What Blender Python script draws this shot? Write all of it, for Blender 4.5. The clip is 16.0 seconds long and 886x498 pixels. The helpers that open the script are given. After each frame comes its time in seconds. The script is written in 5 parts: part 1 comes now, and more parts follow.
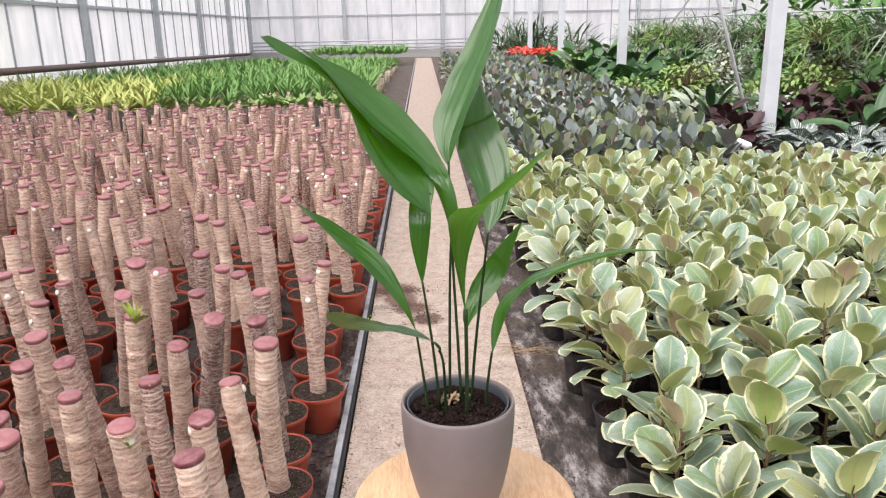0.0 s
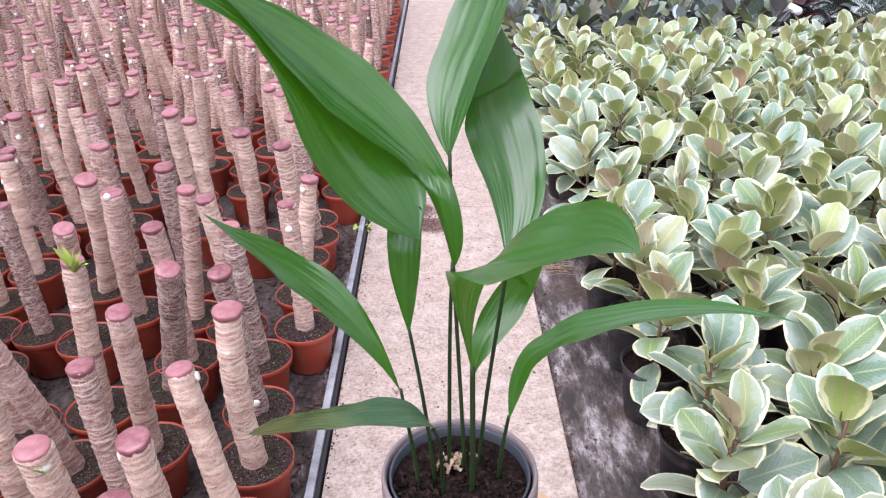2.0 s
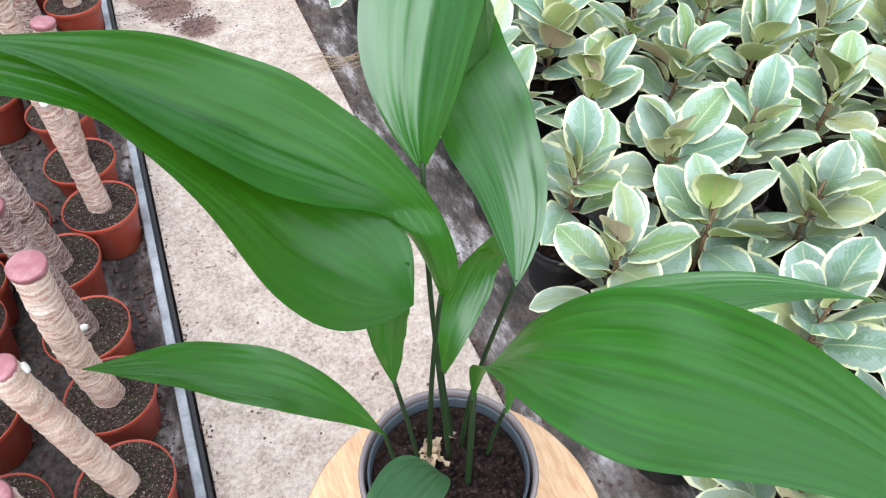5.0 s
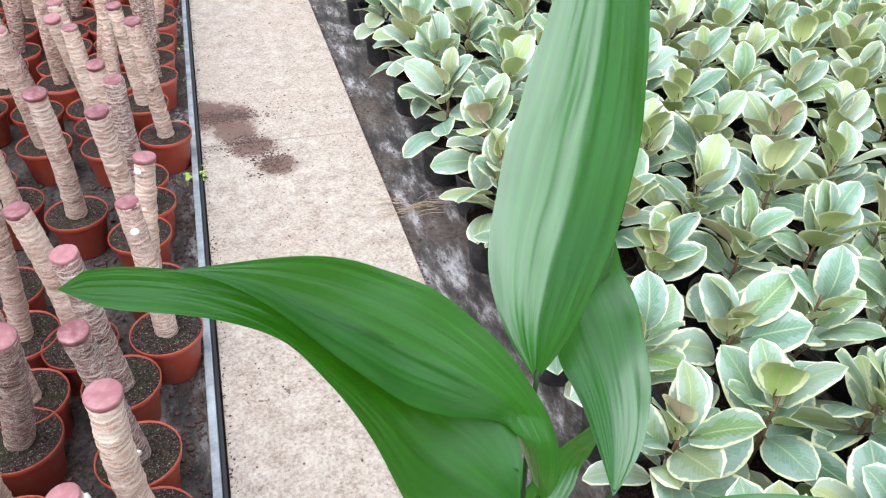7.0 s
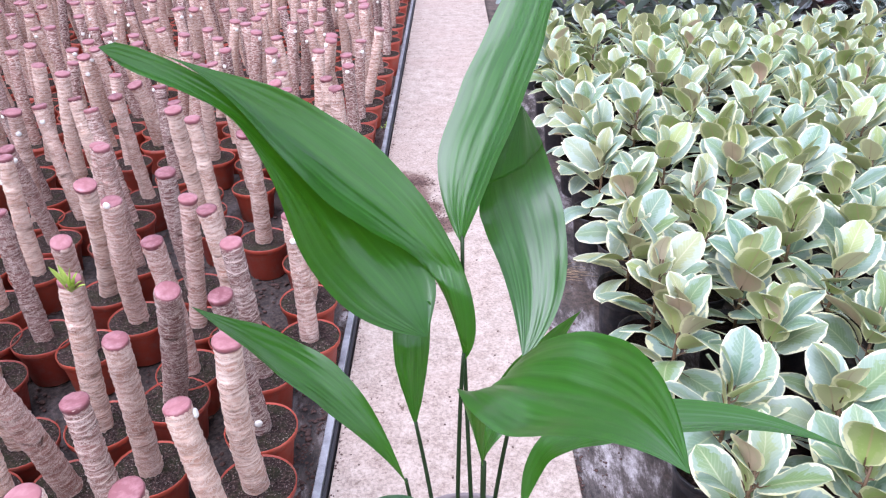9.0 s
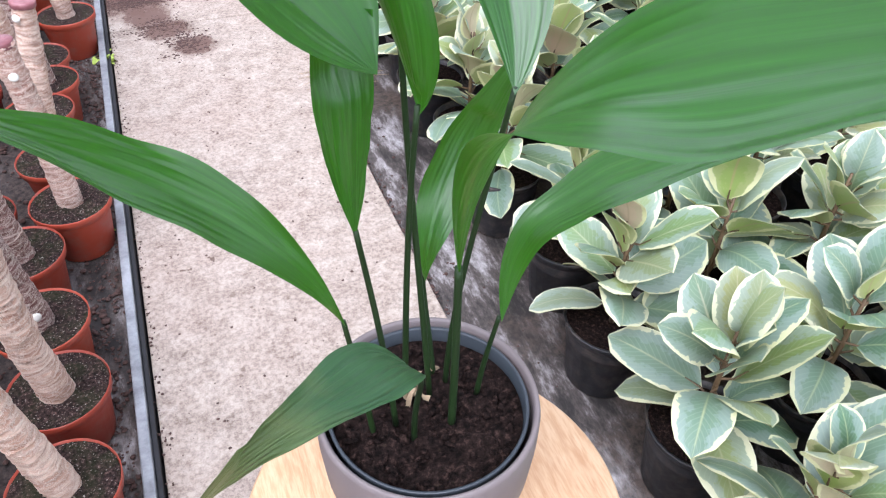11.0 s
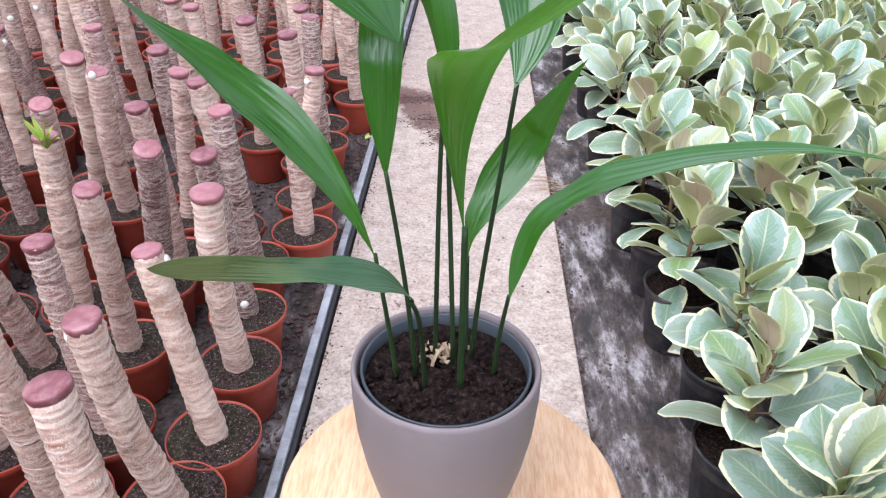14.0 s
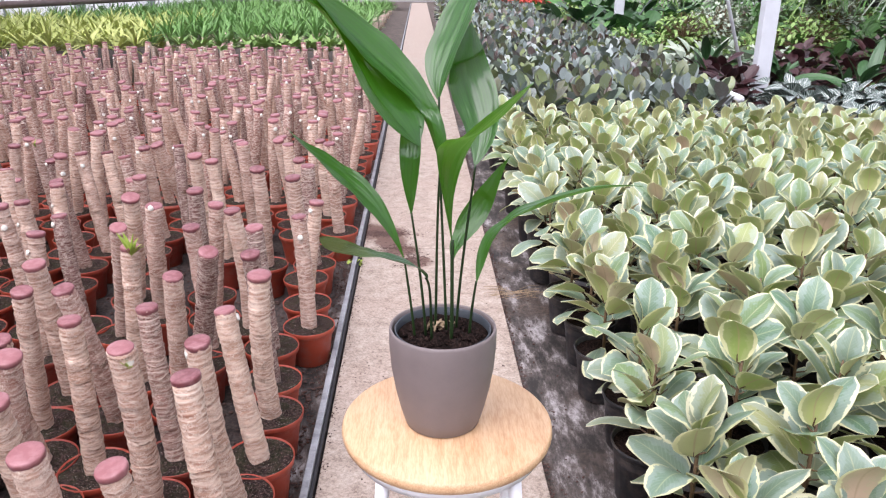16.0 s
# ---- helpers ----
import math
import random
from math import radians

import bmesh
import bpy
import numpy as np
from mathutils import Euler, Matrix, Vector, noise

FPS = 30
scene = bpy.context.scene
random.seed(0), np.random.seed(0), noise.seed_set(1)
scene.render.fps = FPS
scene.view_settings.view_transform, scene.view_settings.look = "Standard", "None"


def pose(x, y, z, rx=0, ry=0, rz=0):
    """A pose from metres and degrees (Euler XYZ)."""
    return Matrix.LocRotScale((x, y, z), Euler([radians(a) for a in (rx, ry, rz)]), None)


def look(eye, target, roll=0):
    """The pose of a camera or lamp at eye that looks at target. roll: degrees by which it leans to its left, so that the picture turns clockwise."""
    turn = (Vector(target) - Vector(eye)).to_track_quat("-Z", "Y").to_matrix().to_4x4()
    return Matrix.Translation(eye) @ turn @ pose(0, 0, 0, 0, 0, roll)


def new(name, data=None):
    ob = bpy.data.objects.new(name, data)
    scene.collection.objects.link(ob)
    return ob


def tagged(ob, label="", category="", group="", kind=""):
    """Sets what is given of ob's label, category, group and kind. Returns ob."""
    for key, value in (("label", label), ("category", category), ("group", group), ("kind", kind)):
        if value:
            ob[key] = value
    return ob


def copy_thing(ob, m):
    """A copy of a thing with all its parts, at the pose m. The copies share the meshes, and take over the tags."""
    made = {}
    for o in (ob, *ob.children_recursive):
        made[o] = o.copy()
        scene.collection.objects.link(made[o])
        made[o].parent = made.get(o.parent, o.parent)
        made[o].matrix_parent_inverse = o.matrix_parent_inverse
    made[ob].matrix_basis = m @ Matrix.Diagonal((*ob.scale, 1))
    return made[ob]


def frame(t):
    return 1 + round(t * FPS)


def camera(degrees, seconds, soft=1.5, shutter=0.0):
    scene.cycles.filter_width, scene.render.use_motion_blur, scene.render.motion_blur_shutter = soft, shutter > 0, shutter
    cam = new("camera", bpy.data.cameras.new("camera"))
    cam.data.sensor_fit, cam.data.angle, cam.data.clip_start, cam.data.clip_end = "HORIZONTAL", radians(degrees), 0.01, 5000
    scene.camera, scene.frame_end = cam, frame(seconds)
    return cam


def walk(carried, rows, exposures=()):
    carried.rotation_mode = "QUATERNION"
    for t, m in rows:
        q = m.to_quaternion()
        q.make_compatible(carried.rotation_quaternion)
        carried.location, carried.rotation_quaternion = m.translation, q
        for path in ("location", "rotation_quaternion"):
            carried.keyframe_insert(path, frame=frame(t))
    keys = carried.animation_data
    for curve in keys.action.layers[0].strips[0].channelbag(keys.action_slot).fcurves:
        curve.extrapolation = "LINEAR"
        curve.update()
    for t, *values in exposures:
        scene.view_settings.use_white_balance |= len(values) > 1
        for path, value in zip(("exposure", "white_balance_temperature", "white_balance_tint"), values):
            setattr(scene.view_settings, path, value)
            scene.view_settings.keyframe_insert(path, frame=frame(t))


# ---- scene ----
cam = camera(60.6, 16.0, soft=1.2)
PATH = [
    (0, (0.064, 0.029, 1.363), (0.085, 1.947, 0.796), -1.2),
    (0.5, (0.057, 0.152, 1.361), (0.082, 2.053, 0.741), -1.2),
    (1, (0.053, 0.263, 1.382), (0.077, 2.137, 0.686), -1.0),
    (1.5, (0.068, 0.396, 1.41), (0.074, 2.228, 0.608), -0.9),
    (2, (0.087, 0.5, 1.427), (0.072, 2.271, 0.5), -1.0),
    (2.5, (0.121, 0.595, 1.444), (0.083, 2.289, 0.382), -1.5),
    (3, (0.14, 0.651, 1.455), (0.073, 2.257, 0.265), -2.1),
    (3.2, (0.138, 0.67, 1.461), (0.084, 2.225, 0.204), -2.4),
    (5.3, (-0.076, 0.893, 1.522), (0.46, 2.114, 0.032), 1.4),
    (5.5, (-0.092, 0.907, 1.53), (0.464, 2.137, 0.054), 2.0),
    (6, (-0.114, 0.93, 1.55), (0.466, 2.223, 0.139), 3.2),
    (6.5, (-0.122, 0.931, 1.558), (0.435, 2.328, 0.24), 3.3),
    (7, (-0.098, 0.901, 1.569), (0.371, 2.4, 0.33), 2.6),
    (7.5, (-0.05, 0.845, 1.579), (0.259, 2.438, 0.409), 1.5),
    (8, (0.01, 0.766, 1.575), (0.155, 2.431, 0.477), 0.2),
    (8.5, (0.056, 0.672, 1.56), (0.067, 2.383, 0.526), -0.3),
    (9, (0.084, 0.616, 1.498), (0.048, 2.353, 0.507), -0.6),
    (9.5, (0.053, 0.636, 1.419), (0.109, 2.367, 0.419), -0.8),
    (10, (-0.001, 0.689, 1.372), (0.259, 2.338, 0.271), -0.9),
    (10.2, (-0.022, 0.717, 1.359), (0.321, 2.309, 0.197), -0.8),
    (12.3, (-0.045, 0.943, 1.190), (0.555, 2.163, -0.270), 4.4),
    (12.5, (-0.022, 0.925, 1.193), (0.481, 2.212, -0.256), 3.7),
    (13, (0.05, 0.85, 1.206), (0.306, 2.323, -0.158), 1.9),
    (13.5, (0.106, 0.74, 1.239), (0.138, 2.357, 0.064), 0.74),
    (14, (0.117, 0.614, 1.255), (0.046, 2.306, 0.19), 0.9),
    (14.5, (0.092, 0.508, 1.265), (0.016, 2.238, 0.264), 0.8),
    (15, (0.093, 0.322, 1.299), (0.102, 2.115, 0.413), 0.7),
    (15.5, (0.08, 0.134, 1.327), (0.122, 1.979, 0.555), 0.4),
    (16, (0.068, -0.035, 1.351), (0.111, 1.841, 0.659), 0.3),
]
# the filming camera shifts its white balance on the way
BALANCE = [(0, 0.03, 6650, 18), (1.5, 0.16, 6300, 23), (2.5, 0.33, 5650, 30), (3.0, 0.33, 5600, 30), (5.5, 0.36, 5750, 7), (7.0, 0.36, 5700, 7), (8.5, 0.38, 5500, 27),
           (10.0, 0.36, 5600, 26), (12.5, 0.33, 5700, 4), (13.0, 0.33, 5650, 6), (13.5, 0.30, 5650, 13), (14.5, 0.25, 5700, 23), (15.5, 0.19, 5750, 26), (16.0, 0.13, 6150, 23)]
walk(cam, [(t, look(eye, target, roll)) for t, eye, target, roll in PATH], [(t, 1.0 + stops, kelvin, tint) for t, stops, kelvin, tint in BALANCE])

# ---- light ----
world = bpy.data.worlds.new("sky")
scene.world = world
world.use_nodes = True
wn = world.node_tree
sky = wn.nodes.new("ShaderNodeTexSky")
sky.sky_type, sky.sun_disc = "NISHITA", False
sky.sun_elevation, sky.sun_rotation = radians(60), radians(212)
grey = wn.nodes.new("ShaderNodeHueSaturation")
grey.inputs["Saturation"].default_value = 0.18
wn.links.new(sky.outputs[0], grey.inputs["Color"])
wn.links.new(grey.outputs[0], wn.nodes["Background"].inputs[0])
wn.nodes["Background"].inputs[1].default_value = 0.15
sun = new("sun", bpy.data.lights.new("sun", "SUN"))
sun.data.energy, sun.data.angle, sun.data.color = 2.25, radians(75), (1.0, 0.955, 0.91)
sun.matrix_world = look((-4.0, -4.6, 10.4), (0, 0, 0))


# ---- materials ----
class Mat:
    """A node material with short helpers."""

    def __init__(self, name, rough=0.6, metal=0.0):
        self.m = bpy.data.materials.new(name)
        self.m.use_nodes = True
        self.t = self.m.node_tree
        self.b = self.t.nodes["Principled BSDF"]
        self.b.inputs["Roughness"].default_value = rough
        self.b.inputs["Metallic"].default_value = metal

    def n(self, kind, **kw):
        node = self.t.nodes.new(kind)
        for k, v in kw.items():
            node.inputs[k].default_value = v
        return node

    def to(self, a, b):
        self.t.links.new(a, b)

    def noise(self, scale, detail=4.0, rough=0.6, vec=None):
        node = self.n("ShaderNodeTexNoise", Scale=scale, Detail=detail, Roughness=rough)
        if vec is not None:
            self.to(vec, node.inputs["Vector"])
        return node.outputs["Fac"]

    def ramp(self, fac, *stops):
        node = self.n("ShaderNodeValToRGB")
        e = node.color_ramp.elements
        while len(e) < len(stops):
            e.new(0.5)
        for el, (p, c) in zip(e, stops):
            el.position, el.color = p, (*c, 1)
        self.to(fac, node.inputs[0])
        return node.outputs[0]

    def mix(self, fac, a, b, mode="MIX"):
        node = self.n("ShaderNodeMixRGB")
        node.blend_type = mode
        for i, v in enumerate((fac, a, b)):
            if isinstance(v, (int, float)):
                node.inputs[i].default_value = v
            elif isinstance(v, tuple):
                node.inputs[i].default_value = (*v, 1)
            else:
                self.to(v, node.inputs[i])
        return node.outputs[0]

    def math(self, op, a, b=0.0):
        node = self.n("ShaderNodeMath")
        node.operation = op
        for i, v in enumerate((a, b)):
            if isinstance(v, (int, float)):
                node.inputs[i].default_value = v
            else:
                self.to(v, node.inputs[i])
        return node.outputs[0]

    def obj(self):
        return self.n("ShaderNodeTexCoord").outputs["Object"]

    def place(self):
        return self.n("ShaderNodeNewGeometry").outputs["Position"]

    def rnd(self):
        return self.n("ShaderNodeObjectInfo").outputs["Random"]

    def island(self):
        return self.n("ShaderNodeNewGeometry").outputs["Random Per Island"]

    def uv(self):
        s = self.n("ShaderNodeSeparateXYZ")
        self.to(self.n("ShaderNodeUVMap").outputs[0], s.inputs[0])
        return s.outputs[0], s.outputs[1]

    def color(self, c):
        if isinstance(c, tuple):
            self.b.inputs["Base Color"].default_value = (*c, 1)
        else:
            self.to(c, self.b.inputs["Base Color"])
        return self

    def bump(self, h, strength=0.5, dist=0.002):
        node = self.n("ShaderNodeBump", Strength=strength, Distance=dist)
        self.to(h, node.inputs["Height"])
        self.to(node.outputs[0], self.b.inputs["Normal"])
        return self

    def rough(self, fac, lo, hi):
        node = self.n("ShaderNodeMapRange")
        node.inputs["To Min"].default_value, node.inputs["To Max"].default_value = lo, hi
        self.to(fac, node.inputs[0])
        self.to(node.outputs[0], self.b.inputs["Roughness"])
        return self


def concrete():
    k = Mat("concrete", 0.85)
    p = k.place()
    big, mid, fine = k.noise(1.6, 5, 0.6, p), k.noise(14, 6, 0.7, p), k.noise(120, 4, 0.7, p)
    c = k.ramp(mid, (0.32, (0.19, 0.15, 0.13)), (0.48, (0.33, 0.285, 0.25)), (0.64, (0.45, 0.41, 0.375)))
    c = k.mix(k.ramp(big, (0.42, (0, 0, 0)), (0.62, (0.55, 0.55, 0.55))), c, (0.34, 0.265, 0.23))
    c = k.mix(0.38, c, k.ramp(fine, (0.36, (0.07, 0.055, 0.045)), (0.60, (0.54, 0.50, 0.45))))
    dirt = k.ramp(k.noise(34, 3, 0.55, p), (0.66, (0, 0, 0)), (0.70, (1, 1, 1)))
    c = k.mix(k.mix(1.0, dirt, k.ramp(big, (0.45, (0.1, 0.1, 0.1)), (0.6, (1, 1, 1))), "MULTIPLY"), c, (0.09, 0.055, 0.04))
    # trodden peat left in smears
    edge = k.mix(0.5, k.noise(22, 5, 0.7, p), fine)
    for x, y, r in ((-0.16, 3.86, 0.17), (-0.06, 3.60, 0.12), (0.02, 3.44, 0.10), (-0.24, 3.93, 0.13), (-0.12, 3.72, 0.12)):
        far = k.n("ShaderNodeVectorMath")
        far.operation = "DISTANCE"
        k.to(p, far.inputs[0])
        far.inputs[1].default_value = (x, y, 0.012)
        near = k.math("SUBTRACT", 1.0, k.math("DIVIDE", far.outputs["Value"], r))
        smear = k.ramp(k.math("ADD", k.math("MULTIPLY", near, 0.45), edge), (0.57, (0, 0, 0)), (0.70, (0.95, 0.95, 0.95)))
        c = k.mix(k.mix(1.0, smear, k.ramp(near, (0.0, (0, 0, 0)), (0.15, (1, 1, 1))), "MULTIPLY"), c, (0.12, 0.072, 0.058))
    c = k.mix(1.0, c, (0.97, 0.91, 0.84), "MULTIPLY")
    return k.color(c).bump(k.mix(0.5, mid, fine), 0.5, 0.003).m


def wet_sheet():
    k = Mat("ground_sheet", 0.4)
    p = k.place()
    st = k.n("ShaderNodeMapping")
    k.to(p, st.inputs[0])
    st.inputs["Scale"].default_value = (1.0, 0.35, 1)
    a, b, f = k.noise(13, 8, 0.78, st.outputs[0]), k.noise(3.0, 5, 0.6, p), k.noise(70, 4, 0.7, p)
    c = k.ramp(a, (0.42, (0.020, 0.017, 0.015)), (0.51, (0.075, 0.062, 0.055)), (0.59, (0.27, 0.25, 0.245)), (0.72, (0.60, 0.58, 0.57)))
    c = k.mix(k.ramp(b, (0.48, (0, 0, 0)), (0.6, (1, 1, 1))), c, k.ramp(f, (0.35, (0.02, 0.016, 0.012)), (0.65, (0.12, 0.085, 0.065))))
    # peat spilt all over the sheet under the canes
    side = k.n("ShaderNodeSeparateXYZ")
    k.to(p, side.inputs[0])
    spill = k.ramp(k.math("ADD", k.math("MULTIPLY", k.math("ADD", side.outputs[0], 0.345), -5.0), b), (0.45, (0, 0, 0)), (0.75, (0.85, 0.85, 0.85)))
    c = k.mix(spill, c, k.ramp(f, (0.38, (0.010, 0.008, 0.007)), (0.66, (0.075, 0.055, 0.047))))
    return k.color(c).bump(k.mix(0.5, a, f), 0.6, 0.005).rough(k.mix(spill, a, (0, 0, 0)), 0.95, 0.3).m


def far_ground():
    k = Mat("dark_ground", 0.9)
    p = k.place()
    return k.color(k.ramp(k.noise(8, 6, 0.7, p), (0.35, (0.03, 0.025, 0.02)), (0.65, (0.13, 0.10, 0.08)))).bump(k.noise(60, 4, 0.7, p), 0.6, 0.01).m


def soil_mat(name="soil", green=0.0):
    k = Mat(name, 0.95)
    k.b.inputs["Specular IOR Level"].default_value = 0.08
    p = k.place()
    f, g = k.noise(150, 5, 0.75, p), k.noise(22, 4, 0.6, p)
    c = k.ramp(f, (0.38, (0.004, 0.003, 0.0025)), (0.55, (0.021, 0.013, 0.011)), (0.74, (0.10, 0.058, 0.046)))
    if green:
        c = k.mix(1.0, c, (2.2, 2.3, 2.4), "MULTIPLY")
        c = k.mix(k.ramp(g, (0.45, (0, 0, 0)), (0.62, (green, green, green))), c, (0.030, 0.040, 0.016))
        speck = k.ramp(k.noise(300, 1, 0.5, p), (0.67, (0, 0, 0)), (0.73, (1, 1, 1)))
        c = k.mix(speck, c, (0.30, 0.28, 0.24))
    return k.color(c).bump(k.mix(0.5, f, g), 1.0, 0.008).m


def plastic_pot(name, c1, c2, rough):
    k = Mat(name, rough)
    p = k.place()
    c = k.mix(k.rnd(), c1, c2)
    dust = k.ramp(k.noise(28, 6, 0.7, p), (0.48, (0, 0, 0)), (0.72, (0.4, 0.4, 0.4)))
    return k.color(k.mix(dust, c, (0.20, 0.15, 0.12))).rough(k.noise(40, 3, 0.6, p), rough - 0.1, rough + 0.2).m


def cane_mat(name="cane_bark", joined=False):
    """Ringed bark: pale crests, brown grooves, blotches, a colour of its own for each cane."""
    k = Mat(name, 0.85)
    r = k.island() if joined else k.rnd()
    s = k.n("ShaderNodeMapping")
    k.to(k.place() if joined else k.obj(), s.inputs[0])
    s.inputs["Scale"].default_value = (1, 1, 3.0)
    off = k.n("ShaderNodeVectorMath")
    k.to(s.outputs[0], off.inputs[0])
    k.to(r, off.inputs[1])
    v = off.outputs[0]
    a, b, big = k.noise(46, 6, 0.75, v), k.noise(170, 3, 0.6, v), k.noise(9, 3, 0.6, v)
    base = k.ramp(r, (0.0, (0.80, 0.63, 0.50)), (0.2, (0.60, 0.43, 0.35)), (0.45, (0.86, 0.70, 0.56)), (0.66, (0.55, 0.37, 0.31)), (0.85, (0.36, 0.22, 0.19)), (1.0, (0.24, 0.135, 0.125)))
    c = k.mix(k.ramp(big, (0.40, (0, 0, 0)), (0.62, (0.9, 0.9, 0.9))), base, k.mix(1.0, base, (0.62, 0.48, 0.43), "MULTIPLY"))
    c = k.mix(k.ramp(a, (0.34, (0.7, 0.7, 0.7)), (0.52, (0, 0, 0))), c, k.mix(1.0, base, (0.60, 0.47, 0.42), "MULTIPLY"))
    c = k.mix(k.ramp(b, (0.56, (0, 0, 0)), (0.70, (0.55, 0.55, 0.55))), c, (0.80, 0.70, 0.62))
    wave = k.n("ShaderNodeTexWave", Scale=15.0, Distortion=3.0, Detail=3.0)
    wave.inputs["Detail Scale"].default_value = 1.6
    wave.bands_direction = "Z"
    k.to(k.place() if joined else k.obj(), wave.inputs["Vector"])
    ring = wave.outputs["Fac"]
    c = k.mix(k.ramp(ring, (0.0, (0.8, 0.8, 0.8) if joined else (0.4, 0.4, 0.4)), (0.42, (0, 0, 0))), c, k.mix(1.0, c, (0.62, 0.50, 0.46), "MULTIPLY"))
    if joined:
        c = k.mix(1.0, c, (0.88, 0.84, 0.83), "MULTIPLY")
    u, vv = k.uv()
    rugged = k.ramp(k.math("FRACT", k.math("MULTIPLY", r, 7.3)), (0.0, (0.30, 0.30, 0.30)), (0.8, (1, 1, 1)))
    rugged = k.mix(1.0, rugged, k.ramp(k.noise(26, 3, 0.6, v), (0.38, (0.12, 0.12, 0.12)), (0.60, (1, 1, 1))), "MULTIPLY")
    c = k.mix(k.mix(1.0, rugged, k.ramp(vv, (0.46, (0, 0, 0)), (0.82, (0.95, 0.95, 0.95))), "MULTIPLY"), c, k.mix(1.0, c, (0.42, 0.29, 0.25), "MULTIPLY"))
    c = k.mix(k.mix(1.0, rugged, k.ramp(vv, (0.06, (0.95, 0.95, 0.95)), (0.36, (0, 0, 0))), "MULTIPLY"), c, (0.92, 0.83, 0.73))
    # net of pale wrinkles
    net = k.n("ShaderNodeTexVoronoi", Scale=38.0)
    net.feature = "DISTANCE_TO_EDGE"
    warp = k.n("ShaderNodeVectorMath")
    k.to(v, warp.inputs[0])
    k.to(k.mix(1.0, k.n("ShaderNodeTexNoise", Scale=30.0).outputs["Color"], (0.035, 0.035, 0.035), "MULTIPLY"), warp.inputs[1])
    k.to(warp.outputs[0], net.inputs["Vector"])
    fold = k.ramp(net.outputs["Distance"], (0.0, (1, 1, 1)), (0.16, (0, 0, 0)))
    c = k.mix(k.mix(1.0, fold, k.ramp(a, (0.40, (0.15, 0.15, 0.15)), (0.6, (0.9, 0.9, 0.9))), "MULTIPLY"), k.mix(1.0, c, (0.98, 0.93, 0.90), "MULTIPLY"), (0.88, 0.78, 0.66))
    return k.color(c).bump(k.mix(0.6, k.mix(0.5, a, b), fold), 0.6, 0.004).m


def wax_mat():
    k = Mat("wax", 0.42)
    o = k.obj()
    c = k.mix(k.rnd(), (0.15, 0.045, 0.050), (0.28, 0.11, 0.115))
    c = k.mix(k.ramp(k.noise(60, 4, 0.6, o), (0.45, (0, 0, 0)), (0.75, (0.45, 0.45, 0.45))), c, (0.46, 0.25, 0.26))
    return k.color(c).bump(k.noise(90, 3, 0.6, o), 0.35, 0.002).m


def plain(name, c, rough=0.6, metal=0.0, vary=0.15, scale=12):
    k = Mat(name, rough, metal)
    p = k.place()
    d = tuple(x * (1 - vary * 2) for x in c)
    return k.color(k.ramp(k.noise(scale, 6, 0.7, p), (0.3, d), (0.65, c))).rough(k.noise(scale * 2, 4, 0.6, p), max(0.05, rough - 0.1), min(1, rough + 0.12)).m


